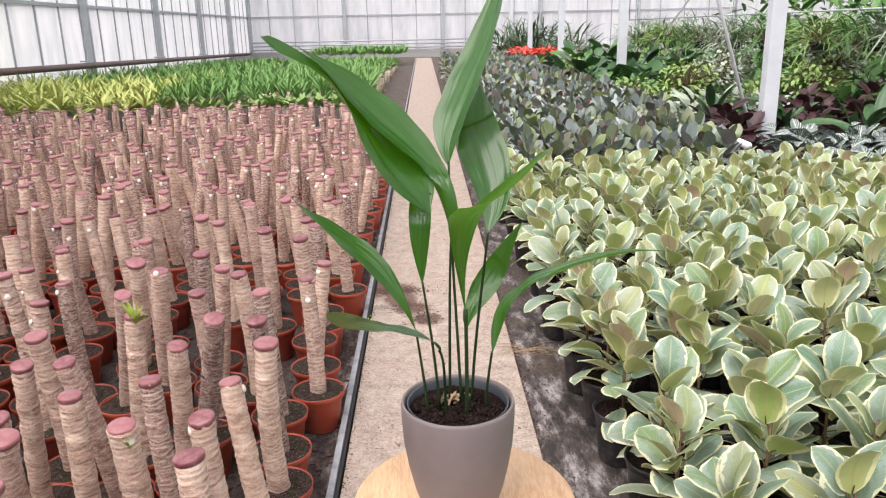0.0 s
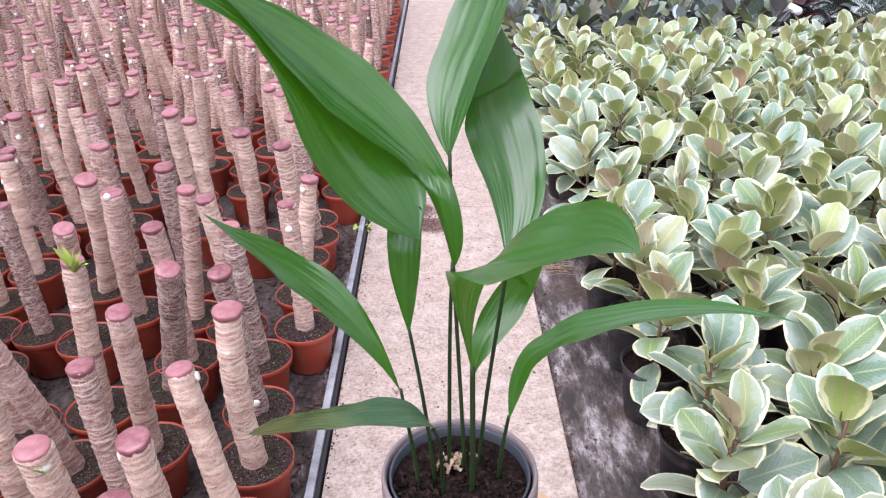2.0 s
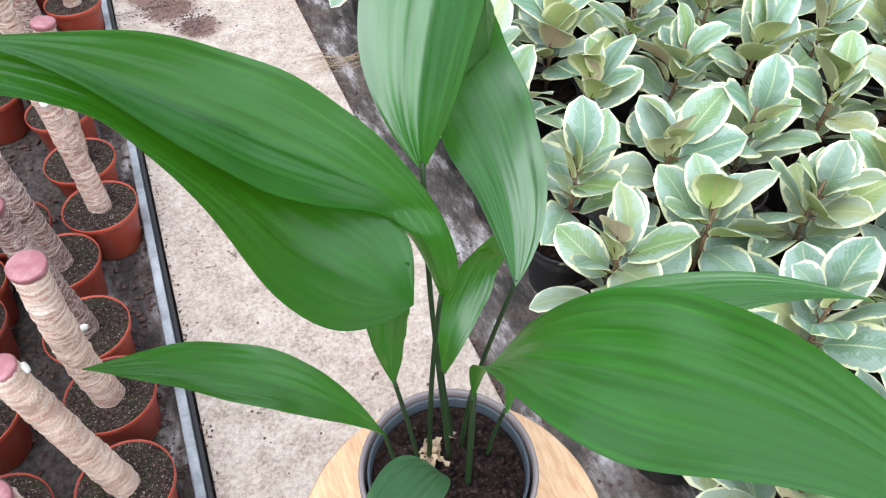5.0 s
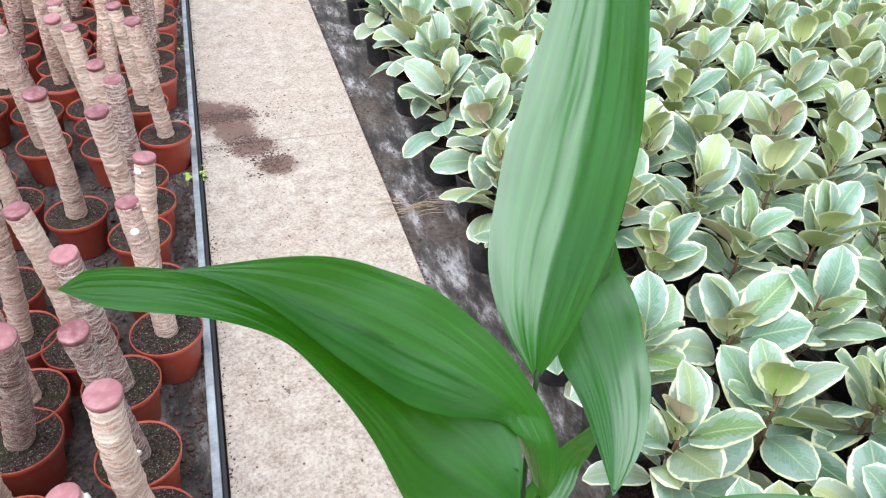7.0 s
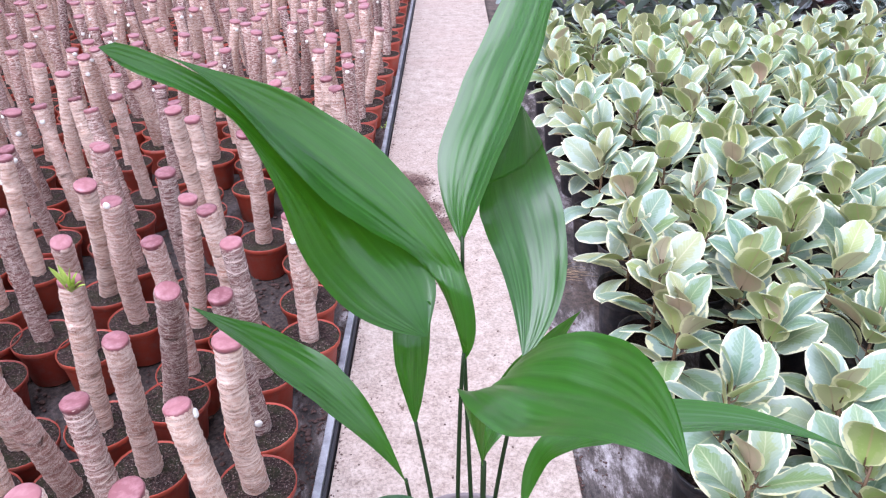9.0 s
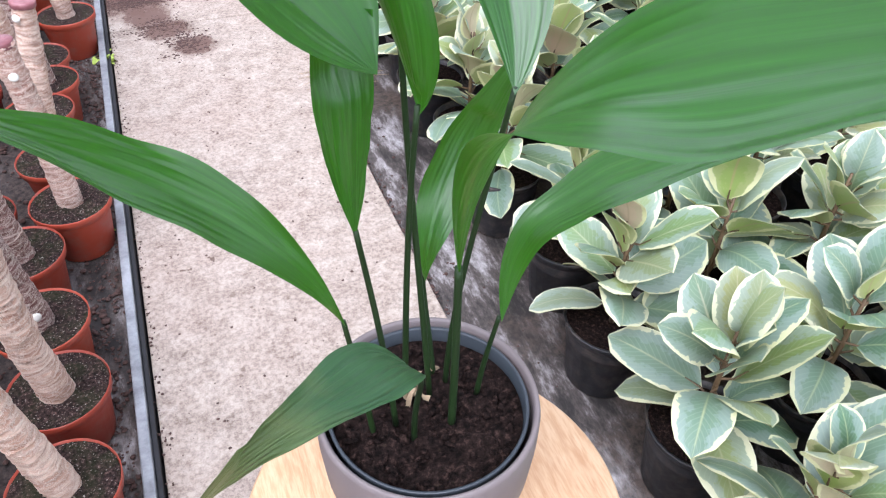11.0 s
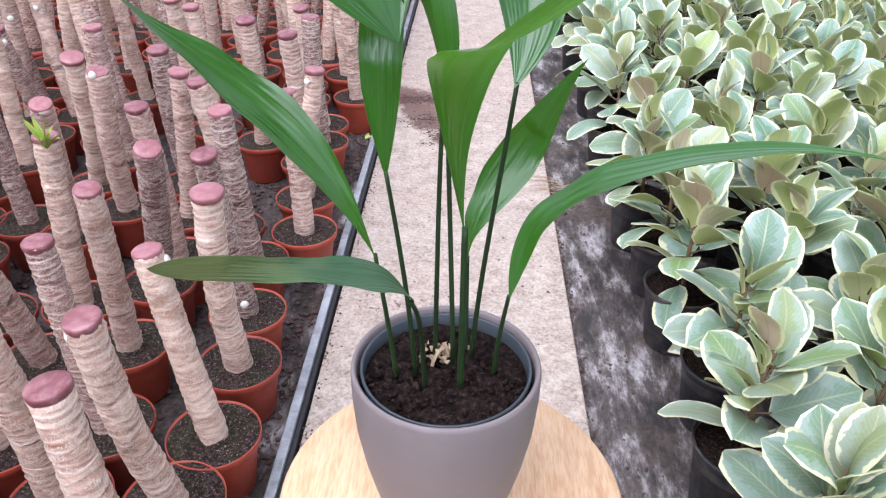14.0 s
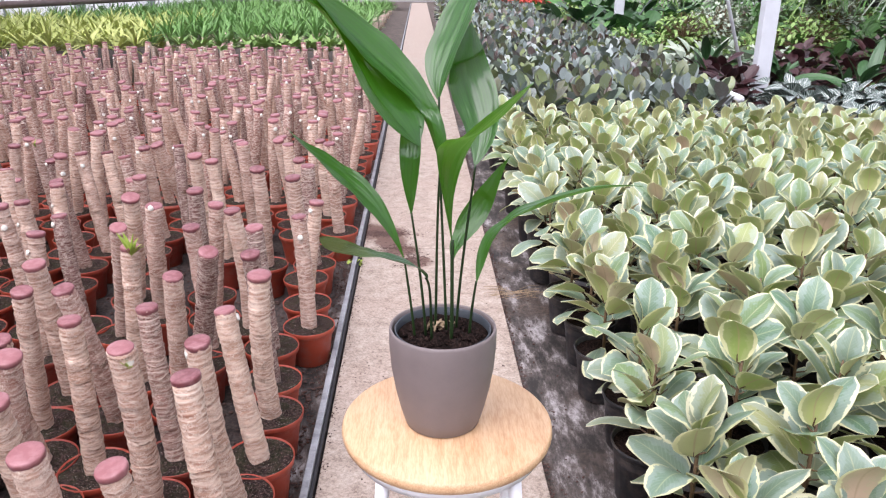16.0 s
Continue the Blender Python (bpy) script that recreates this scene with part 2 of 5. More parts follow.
def ficus_mat(name, joined, dark):
    """Rubber-plant leaf: pale ribbed green with a ragged cream margin, or dark wine green with grey-green sheen in its
    colour.
    """
    k = Mat(name, 0.38)
    r = k.island() if joined else k.rnd()
    u, v = k.uv()
    au = k.math("ABSOLUTE", u)
    p = k.place()
    if dark:
        # pale grey-green stops and mottling paint sky sheen over the wine and green
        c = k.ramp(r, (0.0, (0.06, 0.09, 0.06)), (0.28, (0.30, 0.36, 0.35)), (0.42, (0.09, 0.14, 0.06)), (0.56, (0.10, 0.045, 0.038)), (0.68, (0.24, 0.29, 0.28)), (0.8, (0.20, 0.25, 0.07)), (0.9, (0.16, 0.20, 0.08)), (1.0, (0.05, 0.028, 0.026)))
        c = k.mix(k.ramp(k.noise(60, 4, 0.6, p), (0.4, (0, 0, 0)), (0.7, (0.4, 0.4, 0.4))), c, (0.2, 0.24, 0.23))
        k.b.inputs["Roughness"].default_value = 0.3
        return k.color(c).m
    # the underside carries its u shifted by ten
    under = k.math("GREATER_THAN", u, 5.0)
    au = k.math("ABSOLUTE", k.math("SUBTRACT", u, k.math("MULTIPLY", under, 10.0)))
    side = k.math("GREATER_THAN", k.math("SUBTRACT", u, k.math("MULTIPLY", under, 10.0)), 0.0)
    along = k.n("ShaderNodeCombineXYZ")
    k.to(k.math("ADD", k.math("MULTIPLY", v, 3.2), k.math("MULTIPLY", side, 7.0)), along.inputs[0])
    k.to(k.math("MULTIPLY", au, 0.9), along.inputs[1])
    k.to(k.math("MULTIPLY", r, 53.0), along.inputs[2])
    rag, blot = k.noise(1.7, 4, 0.65, along.outputs[0]), k.noise(3.4, 3, 0.6, along.outputs[0])
    tip = k.math("MULTIPLY", k.math("POWER", v, 8.0), 0.25)
    edge = k.math("ADD", k.math("ADD", au, k.math("MULTIPLY", k.math("SUBTRACT", rag, 0.5), 0.85)), tip)
    cream = k.ramp(edge, (0.84, (0, 0, 0)), (0.88, (1, 1, 1)))
    deep = k.ramp(r, (0.0, (0.09, 0.20, 0.12)), (0.2, (0.17, 0.28, 0.21)), (0.4, (0.16, 0.27, 0.09)), (0.52, (0.30, 0.36, 0.12)), (0.64, (0.22, 0.32, 0.26)), (0.8, (0.11, 0.22, 0.14)), (0.9, (0.33, 0.36, 0.15)), (1.0, (0.20, 0.30, 0.22)))
    soft = k.mix(0.48, deep, (0.36, 0.46, 0.45))
    patch = k.ramp(k.math("ADD", au, k.math("MULTIPLY", k.math("SUBTRACT", blot, 0.5), 1.3)), (0.38, (0, 0, 0)), (0.50, (1, 1, 1)))
    mid = k.mix(patch, deep, soft)
    cv = k.n("ShaderNodeCombineXYZ")
    k.to(k.math("ADD", k.math("MULTIPLY", v, 4.2), k.math("MULTIPLY", au, -1.5)), cv.inputs[0])
    vein = k.n("ShaderNodeTexWave", Scale=1.0, Distortion=0.0)
    k.to(cv.outputs[0], vein.inputs["Vector"])
    mid = k.mix(k.ramp(vein.outputs["Fac"], (0.80, (0, 0, 0)), (1.0, (0.22, 0.22, 0.22))), mid, (0.50, 0.58, 0.44))
    top = k.mix(cream, mid, k.mix(r, (0.70, 0.71, 0.44), (0.76, 0.76, 0.58)))
    top = k.mix(k.ramp(au, (0.0, (0.85, 0.85, 0.85)), (0.055, (0, 0, 0))), top, k.mix(r, (0.46, 0.55, 0.30), (0.52, 0.50, 0.33)))
    back = k.ramp(r, (0.0, (0.34, 0.46, 0.10)), (0.3, (0.48, 0.52, 0.19)), (0.5, (0.31, 0.42, 0.11)), (0.66, (0.64, 0.56, 0.36)), (0.78, (0.42, 0.52, 0.16)), (0.92, (0.68, 0.54, 0.41)), (1.0, (0.55, 0.32, 0.22)))
    back = k.mix(k.mix(1.0, patch, (0.35, 0.35, 0.35), "MULTIPLY"), back, (0.52, 0.50, 0.28))
    rim = k.ramp(k.math("ADD", au, k.math("MULTIPLY", k.math("SUBTRACT", rag, 0.5), 0.5)), (0.76, (0, 0, 0)), (0.82, (1, 1, 1)))
    back = k.mix(rim, back, (0.78, 0.77, 0.46))
    back = k.mix(k.ramp(au, (0.0, (0.8, 0.8, 0.8)), (0.08, (0, 0, 0))), back, (0.48, 0.33, 0.20))
    c = k.mix(under, top, back)
    k.b.inputs["Specular IOR Level"].default_value = 0.55
    k.rough(blot, 0.32, 0.48)
    k.color(c).bump(k.mix(0.7, vein.outputs["Fac"], blot), 0.16, 0.003)
    tr = k.n("ShaderNodeBsdfTranslucent")
    k.to(k.mix(0.65, c, (0.96, 0.96, 0.68)), tr.inputs[0])
    mx = k.n("ShaderNodeMixShader")
    mx.inputs[0].default_value = 0.30
    k.to(k.b.outputs[0], mx.inputs[1])
    k.to(tr.outputs[0], mx.inputs[2])
    k.to(mx.outputs[0], k.t.nodes["Material Output"].inputs[0])
    return k.m


def leaf_mat(name, c1, c2, stripes=26.0, rough=0.34, joined=False, streak=(0.10, 0.22, 0.04), gloss=0.5, through_colour=None, coat=0.0, relief=0.6):
    """Long leaf with fine lengthwise ribs."""
    k = Mat(name, rough)
    u, v = k.uv()
    cv = k.n("ShaderNodeCombineXYZ")
    k.to(k.math("MULTIPLY", u, stripes), cv.inputs[0])
    k.to(k.math("MULTIPLY", v, 1.3), cv.inputs[1])
    s = k.noise(1.0, 3, 0.6, cv.outputs[0])
    r = k.island() if joined else k.rnd()
    c = k.mix(k.ramp(s, (0.35, (0, 0, 0)), (0.65, (1, 1, 1))), c1, c2)
    c = k.mix(k.ramp(s, (0.60, (0, 0, 0)), (0.76, (0.5, 0.5, 0.5))), c, streak)
    c = k.mix(k.math("MULTIPLY", r, 0.25), c, streak)
    k.b.inputs["Specular IOR Level"].default_value = gloss
    k.b.inputs["Coat Weight"].default_value = coat
    k.b.inputs["Coat Roughness"].default_value = 0.27
    k.rough(s, rough - 0.06, rough + 0.12)
    broad = k.n("ShaderNodeCombineXYZ")
    k.to(k.math("MULTIPLY", u, 4.0), broad.inputs[0])
    k.to(k.math("MULTIPLY", v, 2.5), broad.inputs[1])
    k.to(k.math("MULTIPLY", r, 9.0), broad.inputs[2])
    pleat = k.noise(1.0, 1, 0.5, broad.outputs[0])
    k.color(c).bump(k.mix(0.93, s, pleat), relief, 0.010)
    if through_colour:
        tr = k.n("ShaderNodeBsdfTranslucent")
        tr.inputs[0].default_value = (*through_colour, 1)
        mx = k.n("ShaderNodeMixShader")
        mx.inputs[0].default_value = 0.15
        k.to(k.b.outputs[0], mx.inputs[1])
        k.to(tr.outputs[0], mx.inputs[2])
        k.to(mx.outputs[0], k.t.nodes["Material Output"].inputs[0])
    return k


def pane_mat():
    k = Mat("whitewashed_glass", 0.5)
    p = k.place()
    s = k.n("ShaderNodeMapping")
    k.to(p, s.inputs[0])
    s.inputs["Scale"].default_value = (3.0, 3.0, 0.5)
    f = k.noise(1.2, 6, 0.7, s.outputs[0])
    c = k.ramp(f, (0.35, (0.78, 0.80, 0.81)), (0.6, (0.95, 0.955, 0.96)))
    tr = k.n("ShaderNodeBsdfTranslucent")
    k.to(c, tr.inputs[0])
    k.color(c)
    mx = k.n("ShaderNodeMixShader")
    mx.inputs[0].default_value = 0.72
    k.to(k.b.outputs[0], mx.inputs[1])
    k.to(tr.outputs[0], mx.inputs[2])
    k.to(mx.outputs[0], k.t.nodes["Material Output"].inputs[0])
    return k.m


def pine_mat():
    k = Mat("pine", 0.42)
    o = k.obj()
    s = k.n("ShaderNodeMapping")
    k.to(o, s.inputs[0])
    s.inputs["Scale"].default_value = (6, 0.7, 6)
    s.inputs["Rotation"].default_value = (0, 0, 0.25)
    a, b = k.noise(9, 5, 0.6, s.outputs[0]), k.noise(60, 3, 0.6, s.outputs[0])
    c = k.ramp(a, (0.3, (0.42, 0.235, 0.115)), (0.5, (0.51, 0.315, 0.17)), (0.7, (0.55, 0.37, 0.215)))
    c = k.mix(0.22, c, k.ramp(b, (0.35, (0.45, 0.24, 0.09)), (0.6, (0.85, 0.66, 0.42))))
    return k.color(c).bump(b, 0.12, 0.001).m


CONCRETE, SHEET, GROUND = concrete(), wet_sheet(), far_ground()
CRUMB = plain("spilt_peat", (0.10, 0.056, 0.045), 0.95, 0.0, 0.3, 90)
SOIL, POTSOIL = soil_mat("peat"), soil_mat("mossy_soil", 0.4)
REDPOT = plastic_pot("terracotta_plastic", (0.25, 0.034, 0.018), (0.43, 0.070, 0.033), 0.5)
BLACKPOT = plastic_pot("black_plastic", (0.012, 0.013, 0.015), (0.02, 0.021, 0.024), 0.42)
CANE, WAX = cane_mat(), wax_mat()
WHITESPOT = plain("cut_scar", (0.80, 0.78, 0.70), 0.7)
FICUS, FICUS_J = ficus_mat("variegated_leaf", False, False), ficus_mat("variegated_foliage", True, False)
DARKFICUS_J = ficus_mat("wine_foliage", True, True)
ASPID = leaf_mat("aspidistra_leaf", (0.004, 0.040, 0.001), (0.012, 0.090, 0.003), 13, 0.31, streak=(0.050, 0.18, 0.003), gloss=0.8, through_colour=(0.18, 0.56, 0.008), coat=0.0, relief=0.28).m
worn = leaf_mat("aspidistra_worn_leaf", (0.014, 0.058, 0.020), (0.030, 0.095, 0.030), 18, 0.4, streak=(0.06, 0.13, 0.05), through_colour=(0.08, 0.2, 0.03))
wu, wv = worn.uv()
worn.color(worn.mix(worn.ramp(worn.math("ADD", wv, worn.math("MULTIPLY", worn.noise(40, 4, 0.6, worn.place()), 0.3)), (0.6, (0, 0, 0)), (0.95, (0.5, 0.5, 0.5))), worn.b.inputs["Base Color"].links[0].from_socket, (0.24, 0.23, 0.08)))
ASPID_PALE = worn.m
PETIOLE = leaf_mat("petiole", (0.006, 0.015, 0.006), (0.016, 0.036, 0.008), 6, 0.5, streak=(0.035, 0.08, 0.015), gloss=0.3).m
SHOOT = leaf_mat("shoot_leaf", (0.30, 0.45, 0.06), (0.45, 0.55, 0.10), 8, 0.5, streak=(0.5, 0.6, 0.15)).m
POT = plain("taupe_glaze", (0.185, 0.155, 0.15), 0.55, 0.0, 0.06, 30)
INNER = plain("grey_plastic", (0.045, 0.055, 0.065), 0.4, 0.0, 0.1, 30)
PINE = pine_mat()
WHITEPAINT = plain("white_enamel", (0.78, 0.80, 0.82), 0.35, 0.0, 0.05, 8)
GALV = plain("galvanised_steel", (0.42, 0.44, 0.46), 0.5, 0.4, 0.3, 18)
RUBBER = plain("black_edging", (0.015, 0.015, 0.017), 0.6, 0.0, 0.2, 40)
POST = plain("painted_post", (0.56, 0.59, 0.62), 0.5, 0.0, 0.06, 5)
FRAME = plain("grey_frame", (0.42, 0.45, 0.47), 0.5, 0.3, 0.12, 6)
RUSTPIPE = plain("rusty_pipe", (0.17, 0.11, 0.10), 0.6, 0.2, 0.2, 9)
PANE = pane_mat()
LITTER = plain("dry_husk", (0.46, 0.34, 0.21), 0.8, 0.0, 0.25, 60)
STEMRED = plain("ficus_stem", (0.16, 0.10, 0.05), 0.6, 0.0, 0.2, 40)


# ---- mesh helpers ----
def part(name, bm, material, parent=None, label="", smooth=True):
    """Links a bmesh as one mesh object, under a thing or part."""
    me = bpy.data.meshes.new(name)
    bm.to_mesh(me)
    bm.free()
    if smooth:
        me.polygons.foreach_set("use_smooth", [True] * len(me.polygons))
    me.materials.append(material)
    ob = new(name, me)
    ob.parent = parent
    if label:
        tagged(ob, label)
    return ob


def child(name, me, parent, m=None):
    ob = new(name, me)
    ob.parent = parent
    if m is not None:
        ob.matrix_basis = m
    return ob


def lathe(profile, sides=24, bm=None, centre=(0, 0, 0)):
    """Turns (radius, height) pairs about z; zero radius closes the end."""
    bm = bm or bmesh.new()
    rings = []
    for r, z in profile:
        if r <= 1e-6:
            rings.append([bm.verts.new((centre[0], centre[1], centre[2] + z))])
        else:
            rings.append([bm.verts.new((centre[0] + r * math.cos(a), centre[1] + r * math.sin(a), centre[2] + z)) for a in [2 * math.pi * i / sides for i in range(sides)]])
    for a, b in zip(rings, rings[1:]):
        for i in range(sides):
            j = (i + 1) % sides
            q = [a[i % len(a)], a[j % len(a)], b[j % len(b)], b[i % len(b)]]
            q = [v for k, v in enumerate(q) if v not in q[:k]]
            if len(q) > 2:
                bm.faces.new(q)
    return bm


def box(bm, x0, x1, y0, y1, z0, z1, bevel=0.0):
    m = Matrix.Translation(((x0 + x1) / 2, (y0 + y1) / 2, (z0 + z1) / 2)) @ Matrix.Diagonal((x1 - x0, y1 - y0, z1 - z0, 1))
    got = bmesh.ops.create_cube(bm, size=1, matrix=m)
    if bevel:
        es = {e for v in got["verts"] for e in v.link_edges}
        bmesh.ops.bevel(bm, geom=list(es), offset=bevel, segments=2, affect="EDGES", profile=0.5)
    return bm


def tube(bm, pts, radii, sides=8, cap=True):
    """A tapering tube along points."""
    pts = [Vector(p) for p in pts]
    radii = radii if isinstance(radii, (list, tuple)) else [radii] * len(pts)
    rings, side = [], None
    for i, p in enumerate(pts):
        d = (pts[min(i + 1, len(pts) - 1)] - pts[max(i - 1, 0)]).normalized()
        if side is None:
            side = d.cross(Vector((0.3, 1, 0.2))).normalized()
        side = (side - d * side.dot(d)).normalized()
        up = d.cross(side)
        rings.append([bm.verts.new(p + radii[i] * (math.cos(a) * side + math.sin(a) * up)) for a in [2 * math.pi * k / sides for k in range(sides)]])
    for a, b in zip(rings, rings[1:]):
        for i in range(sides):
            j = (i + 1) % sides
            bm.faces.new((a[i], a[j], b[j], b[i]))
    if cap:
        bm.faces.new(list(reversed(rings[0])))
        bm.faces.new(rings[-1])
    return bm


def bezier(ctrl, t):
    """A point on the Bezier curve of any degree."""
    q = [Vector(c) for c in ctrl]
    while len(q) > 1:
        q = [a.lerp(b, t) for a, b in zip(q, q[1:])]
    return q[0]


def sheet(bm, grid, uvs):
    """Quads over a grid of places, with (u, v) pairs."""
    layer = bm.loops.layers.uv.verify()
    vs = [[bm.verts.new(p) for p in row] for row in grid]
    for i in range(len(vs) - 1):
        for j in range(len(vs[0]) - 1):
            f = bm.faces.new((vs[i][j], vs[i][j + 1], vs[i + 1][j + 1], vs[i + 1][j]))
            f.smooth = True
            for l, (a, b) in zip(f.loops, ((i, j), (i, j + 1), (i + 1, j + 1), (i + 1, j))):
                l[layer].uv = uvs[a][b]


def oval_leaf(bm, m, length, width, rise, fold, rows=6, cols=4, tip=0.62, droop=0.0):
    """An oval leaf from the origin along +y, face up, put at m."""
    grid, uvs = [], []
    for i in range(rows + 1):
        v = i / rows
        w = 0.5 * width * max(0.02, math.sin(math.pi * min(1, v ** tip * 1.0)) ** 0.52) if 0 < i < rows else 0.004
        row, ur = [], []
        for j in range(cols + 1):
            u = 2 * j / cols - 1
            z = rise * math.sin(v * math.pi * 0.5) * length + fold * abs(u) * w - droop * v * v * length
            row.append(m @ Vector((u * w, v * length, z)))
            ur.append((u, v))
        grid.append(row)
        uvs.append(ur)
    sheet(bm, grid, uvs)


def rough_disc(radius, height, seed, rings=7, sides=20, bump=0.006):
    """Lumpy soil surface."""
    bm = bmesh.new()
    rows = []
    for i in range(1, rings + 1):
        r = radius * i / rings
        rows.append([bm.verts.new((r * math.cos(a), r * math.sin(a), height + (0 if i == rings else bump * noise.noise((r * 60 * math.cos(a) + seed * 9, r * 60 * math.sin(a), seed))))) for a in [2 * math.pi * k / sides for k in range(sides)]])
    c = bm.verts.new((0, 0, height))
    for k in range(sides):
        bm.faces.new((c, rows[0][k], rows[0][(k + 1) % sides]))
        for a, b in zip(rows, rows[1:]):
            bm.faces.new((a[k], b[k], b[(k + 1) % sides], a[(k + 1) % sides]))
    return bm


# ---- the large structure ----
SKEW = -0.0095  # the path runs a little to the left


def slab(name, x0, x1, y0, y1, z0, z1, material, bevel=0.0, skew=SKEW, parent=None):
    bm = box(bmesh.new(), x0, x1, y0, y1, z0, z1, bevel)
    for v in bm.verts:
        v.co.x += skew * v.co.y
    return part(name, bm, material, parent, smooth=False)


bm = bmesh.new()
bmesh.ops.create_grid(bm, x_segments=2, y_segments=2, size=400)
ground = part("ground", bm, GROUND)
ground.location.z = -0.03
tagged(ground, "dark bare greenhouse ground", "ground", kind="structure")


def rough_strip(name, x0, x1, y0, y1, z, amp, label, material):
    """Uneven sheet of wet ground cloth and spilt soil."""
    bm = bmesh.new()
    nx, ny = max(4, int((x1 - x0) / 0.035)), int((y1 - y0) / 0.05)
    vs = [[bm.verts.new((x0 + (x1 - x0) * i / nx + SKEW * (y0 + (y1 - y0) * j / ny), y0 + (y1 - y0) * j / ny, z + amp * noise.noise((7 * i * (x1 - x0) / nx, 7 * (y1 - y0) * j / ny, z * 50)) + 0.4 * amp * noise.noise((31 * i * (x1 - x0) / nx, 31 * (y1 - y0) * j / ny, 3)))) for j in range(ny + 1)] for i in range(nx + 1)]
    for i in range(nx):
        for j in range(ny):
            bm.faces.new((vs[i][j], vs[i + 1][j], vs[i + 1][j + 1], vs[i][j + 1]))
    return tagged(part(name, bm, material), label, "ground cloth", kind="structure")


rough_strip("ground_cloth_left", -1.6, -0.262, 0.2, 7.0, -0.012, 0.006, "wet ground cloth with lime stains and spilt peat", SHEET)
rough_strip("ground_cloth_right", 0.412, 1.6, 0.2, 7.0, -0.012, 0.010, "wet black ground cloth with lime stains beside the path", SHEET)

path = tagged(new("path"), "worn concrete garden path with soil crumbs", "path", kind="structure")
for y0, y1 in ((-4, 0.9), (0.9, 3.63), (3.63, 5.9), (5.9, 9.5), (9.5, 14), (14, 20), (20, 27), (27, 34)):
    slab("slab", -0.222, 0.42, y0 + 0.003, y1 - 0.003, -0.06, 0.004, CONCRETE, 0.004, parent=path)

edging = tagged(new("path_edging"), "galvanised edging strip with black lip beside the path", "edging", kind="structure")
slab("steel_strip", -0.260, -0.238, -4, 34, -0.03, 0.028, GALV, 0.003, parent=edging)
slab("black_lip", -0.237, -0.2265, -4, 34, -0.03, 0.016, RUBBER, 0.002, parent=edging)

END_Y, RIGHT_X, BACK_Y, EAVE = 36.0, 14.0, -12.0, 4.6


def glass_wall(name, a0, a1, pane, bay, first, label, m):
    """Whitewashed glass between thin bars along local y, with thick posts at every bay and rails; m puts it in place."""
    wall = tagged(new(name), label, "glass wall", kind="structure")
    wall.matrix_world = m

    def bx(nm, s0, s1, d0, d1, z0, z1, material):
        part(nm, box(bmesh.new(), d0, d1, s0, s1, z0, z1), material, wall, smooth=False)

    count = int(round((a1 - a0) / pane))
    step = (a1 - a0) / count
    for k in range(count):
        for z0, z1 in ((0.32, 1.82), (1.88, 3.26), (3.34, EAVE)):
            bx("pane", a0 + k * step + 0.02, a0 + (k + 1) * step - 0.02, -0.006, 0.006, z0, z1, PANE)
        bx("glazing_bar", a0 + k * step - 0.018, a0 + k * step + 0.018, -0.03, 0.03, 0.3, EAVE, FRAME)
    k = first
    while k <= a1 + 0.01:
        bx("post", k - 0.055, k + 0.055, 0.05, 0.17, 0, EAVE, FRAME)
        k += bay
    for z in (1.85, 3.30, EAVE):
        bx("rail", a0, a1, -0.05, 0.05, z - 0.03, z + 0.03, FRAME)
    bx("plinth", a0, a1, -0.08, 0.08, -0.4, 0.3, PLINTH)
    return wall


PLINTH = plain("plinth", (0.45, 0.45, 0.44), 0.9)
glass_wall("wall_left", -24, 24, 1.02, 5.1, -21.9, "whitewashed greenhouse glass wall with grey steel posts", pose(-6.5, 12, 0, 0, 0, 4.0))
glass_wall("wall_end", -8.3, 15, 1.11, 4.44, -8.2, "whitewashed greenhouse end wall with grey rails", pose(0, END_Y, 0, 0, 0, -90))
for nm, x0, x1, y0, y1 in (("wall_right", RIGHT_X, RIGHT_X + 0.1, BACK_Y, END_Y), ("wall_back", -5.0, RIGHT_X, BACK_Y - 0.1, BACK_Y)):
    tagged(part(nm, box(bmesh.new(), x0, x1, y0, y1, 0, EAVE), PANE, smooth=False), "plain whitewashed greenhouse glass wall", "glass wall", kind="structure")

heating = tagged(new("heating_pipe"), "rusty brown heating pipe along the glass wall", "pipe", kind="structure")
part("pipe", tube(bmesh.new(), [(-5.95, 8, 0.90), (-6.22, 12, 0.82), (-7.75, 34, 0.32)], 0.055, 12), RUSTPIPE, heating)
for k in range(5):
    f = (15.3 + 5.1 * k - 12) / 22
    part("bracket", box(bmesh.new(), -6.5 - 1.53 * f, -6.22 - 1.53 * f, 15.25 + 5.1 * k, 15.35 + 5.1 * k, 0.88 - 0.5 * f, 0.91 - 0.5 * f), FRAME, heating, smooth=False)
end_pipes = tagged(new("end_wall_pipes"), "grey heating pipes stacked along the end wall", "pipe", kind="structure")
for z in (0.42, 0.58, 0.74):
    part("pipe", tube(bmesh.new(), [(-8.0, END_Y - 0.35, z), (3.0, END_Y - 0.35, z)], 0.03, 8), FRAME, end_pipes)


def post(y, x=3.3):
    p = tagged(new("greenhouse_post"), "pale painted steel greenhouse post on a concrete foot", "post", "row of posts")
    p.location = (x, y, 0)
    part("column", box(bmesh.new(), -0.072, 0.072, -0.06, 0.06, 0.22, 4.6, 0.008), POST, p, smooth=False)
    part("foot", box(bmesh.new(), -0.12, 0.12, -0.12, 0.12, -0.03, 0.22, 0.015), plain("post_foot", (0.16, 0.14, 0.13), 0.9), p, smooth=False)
    return p


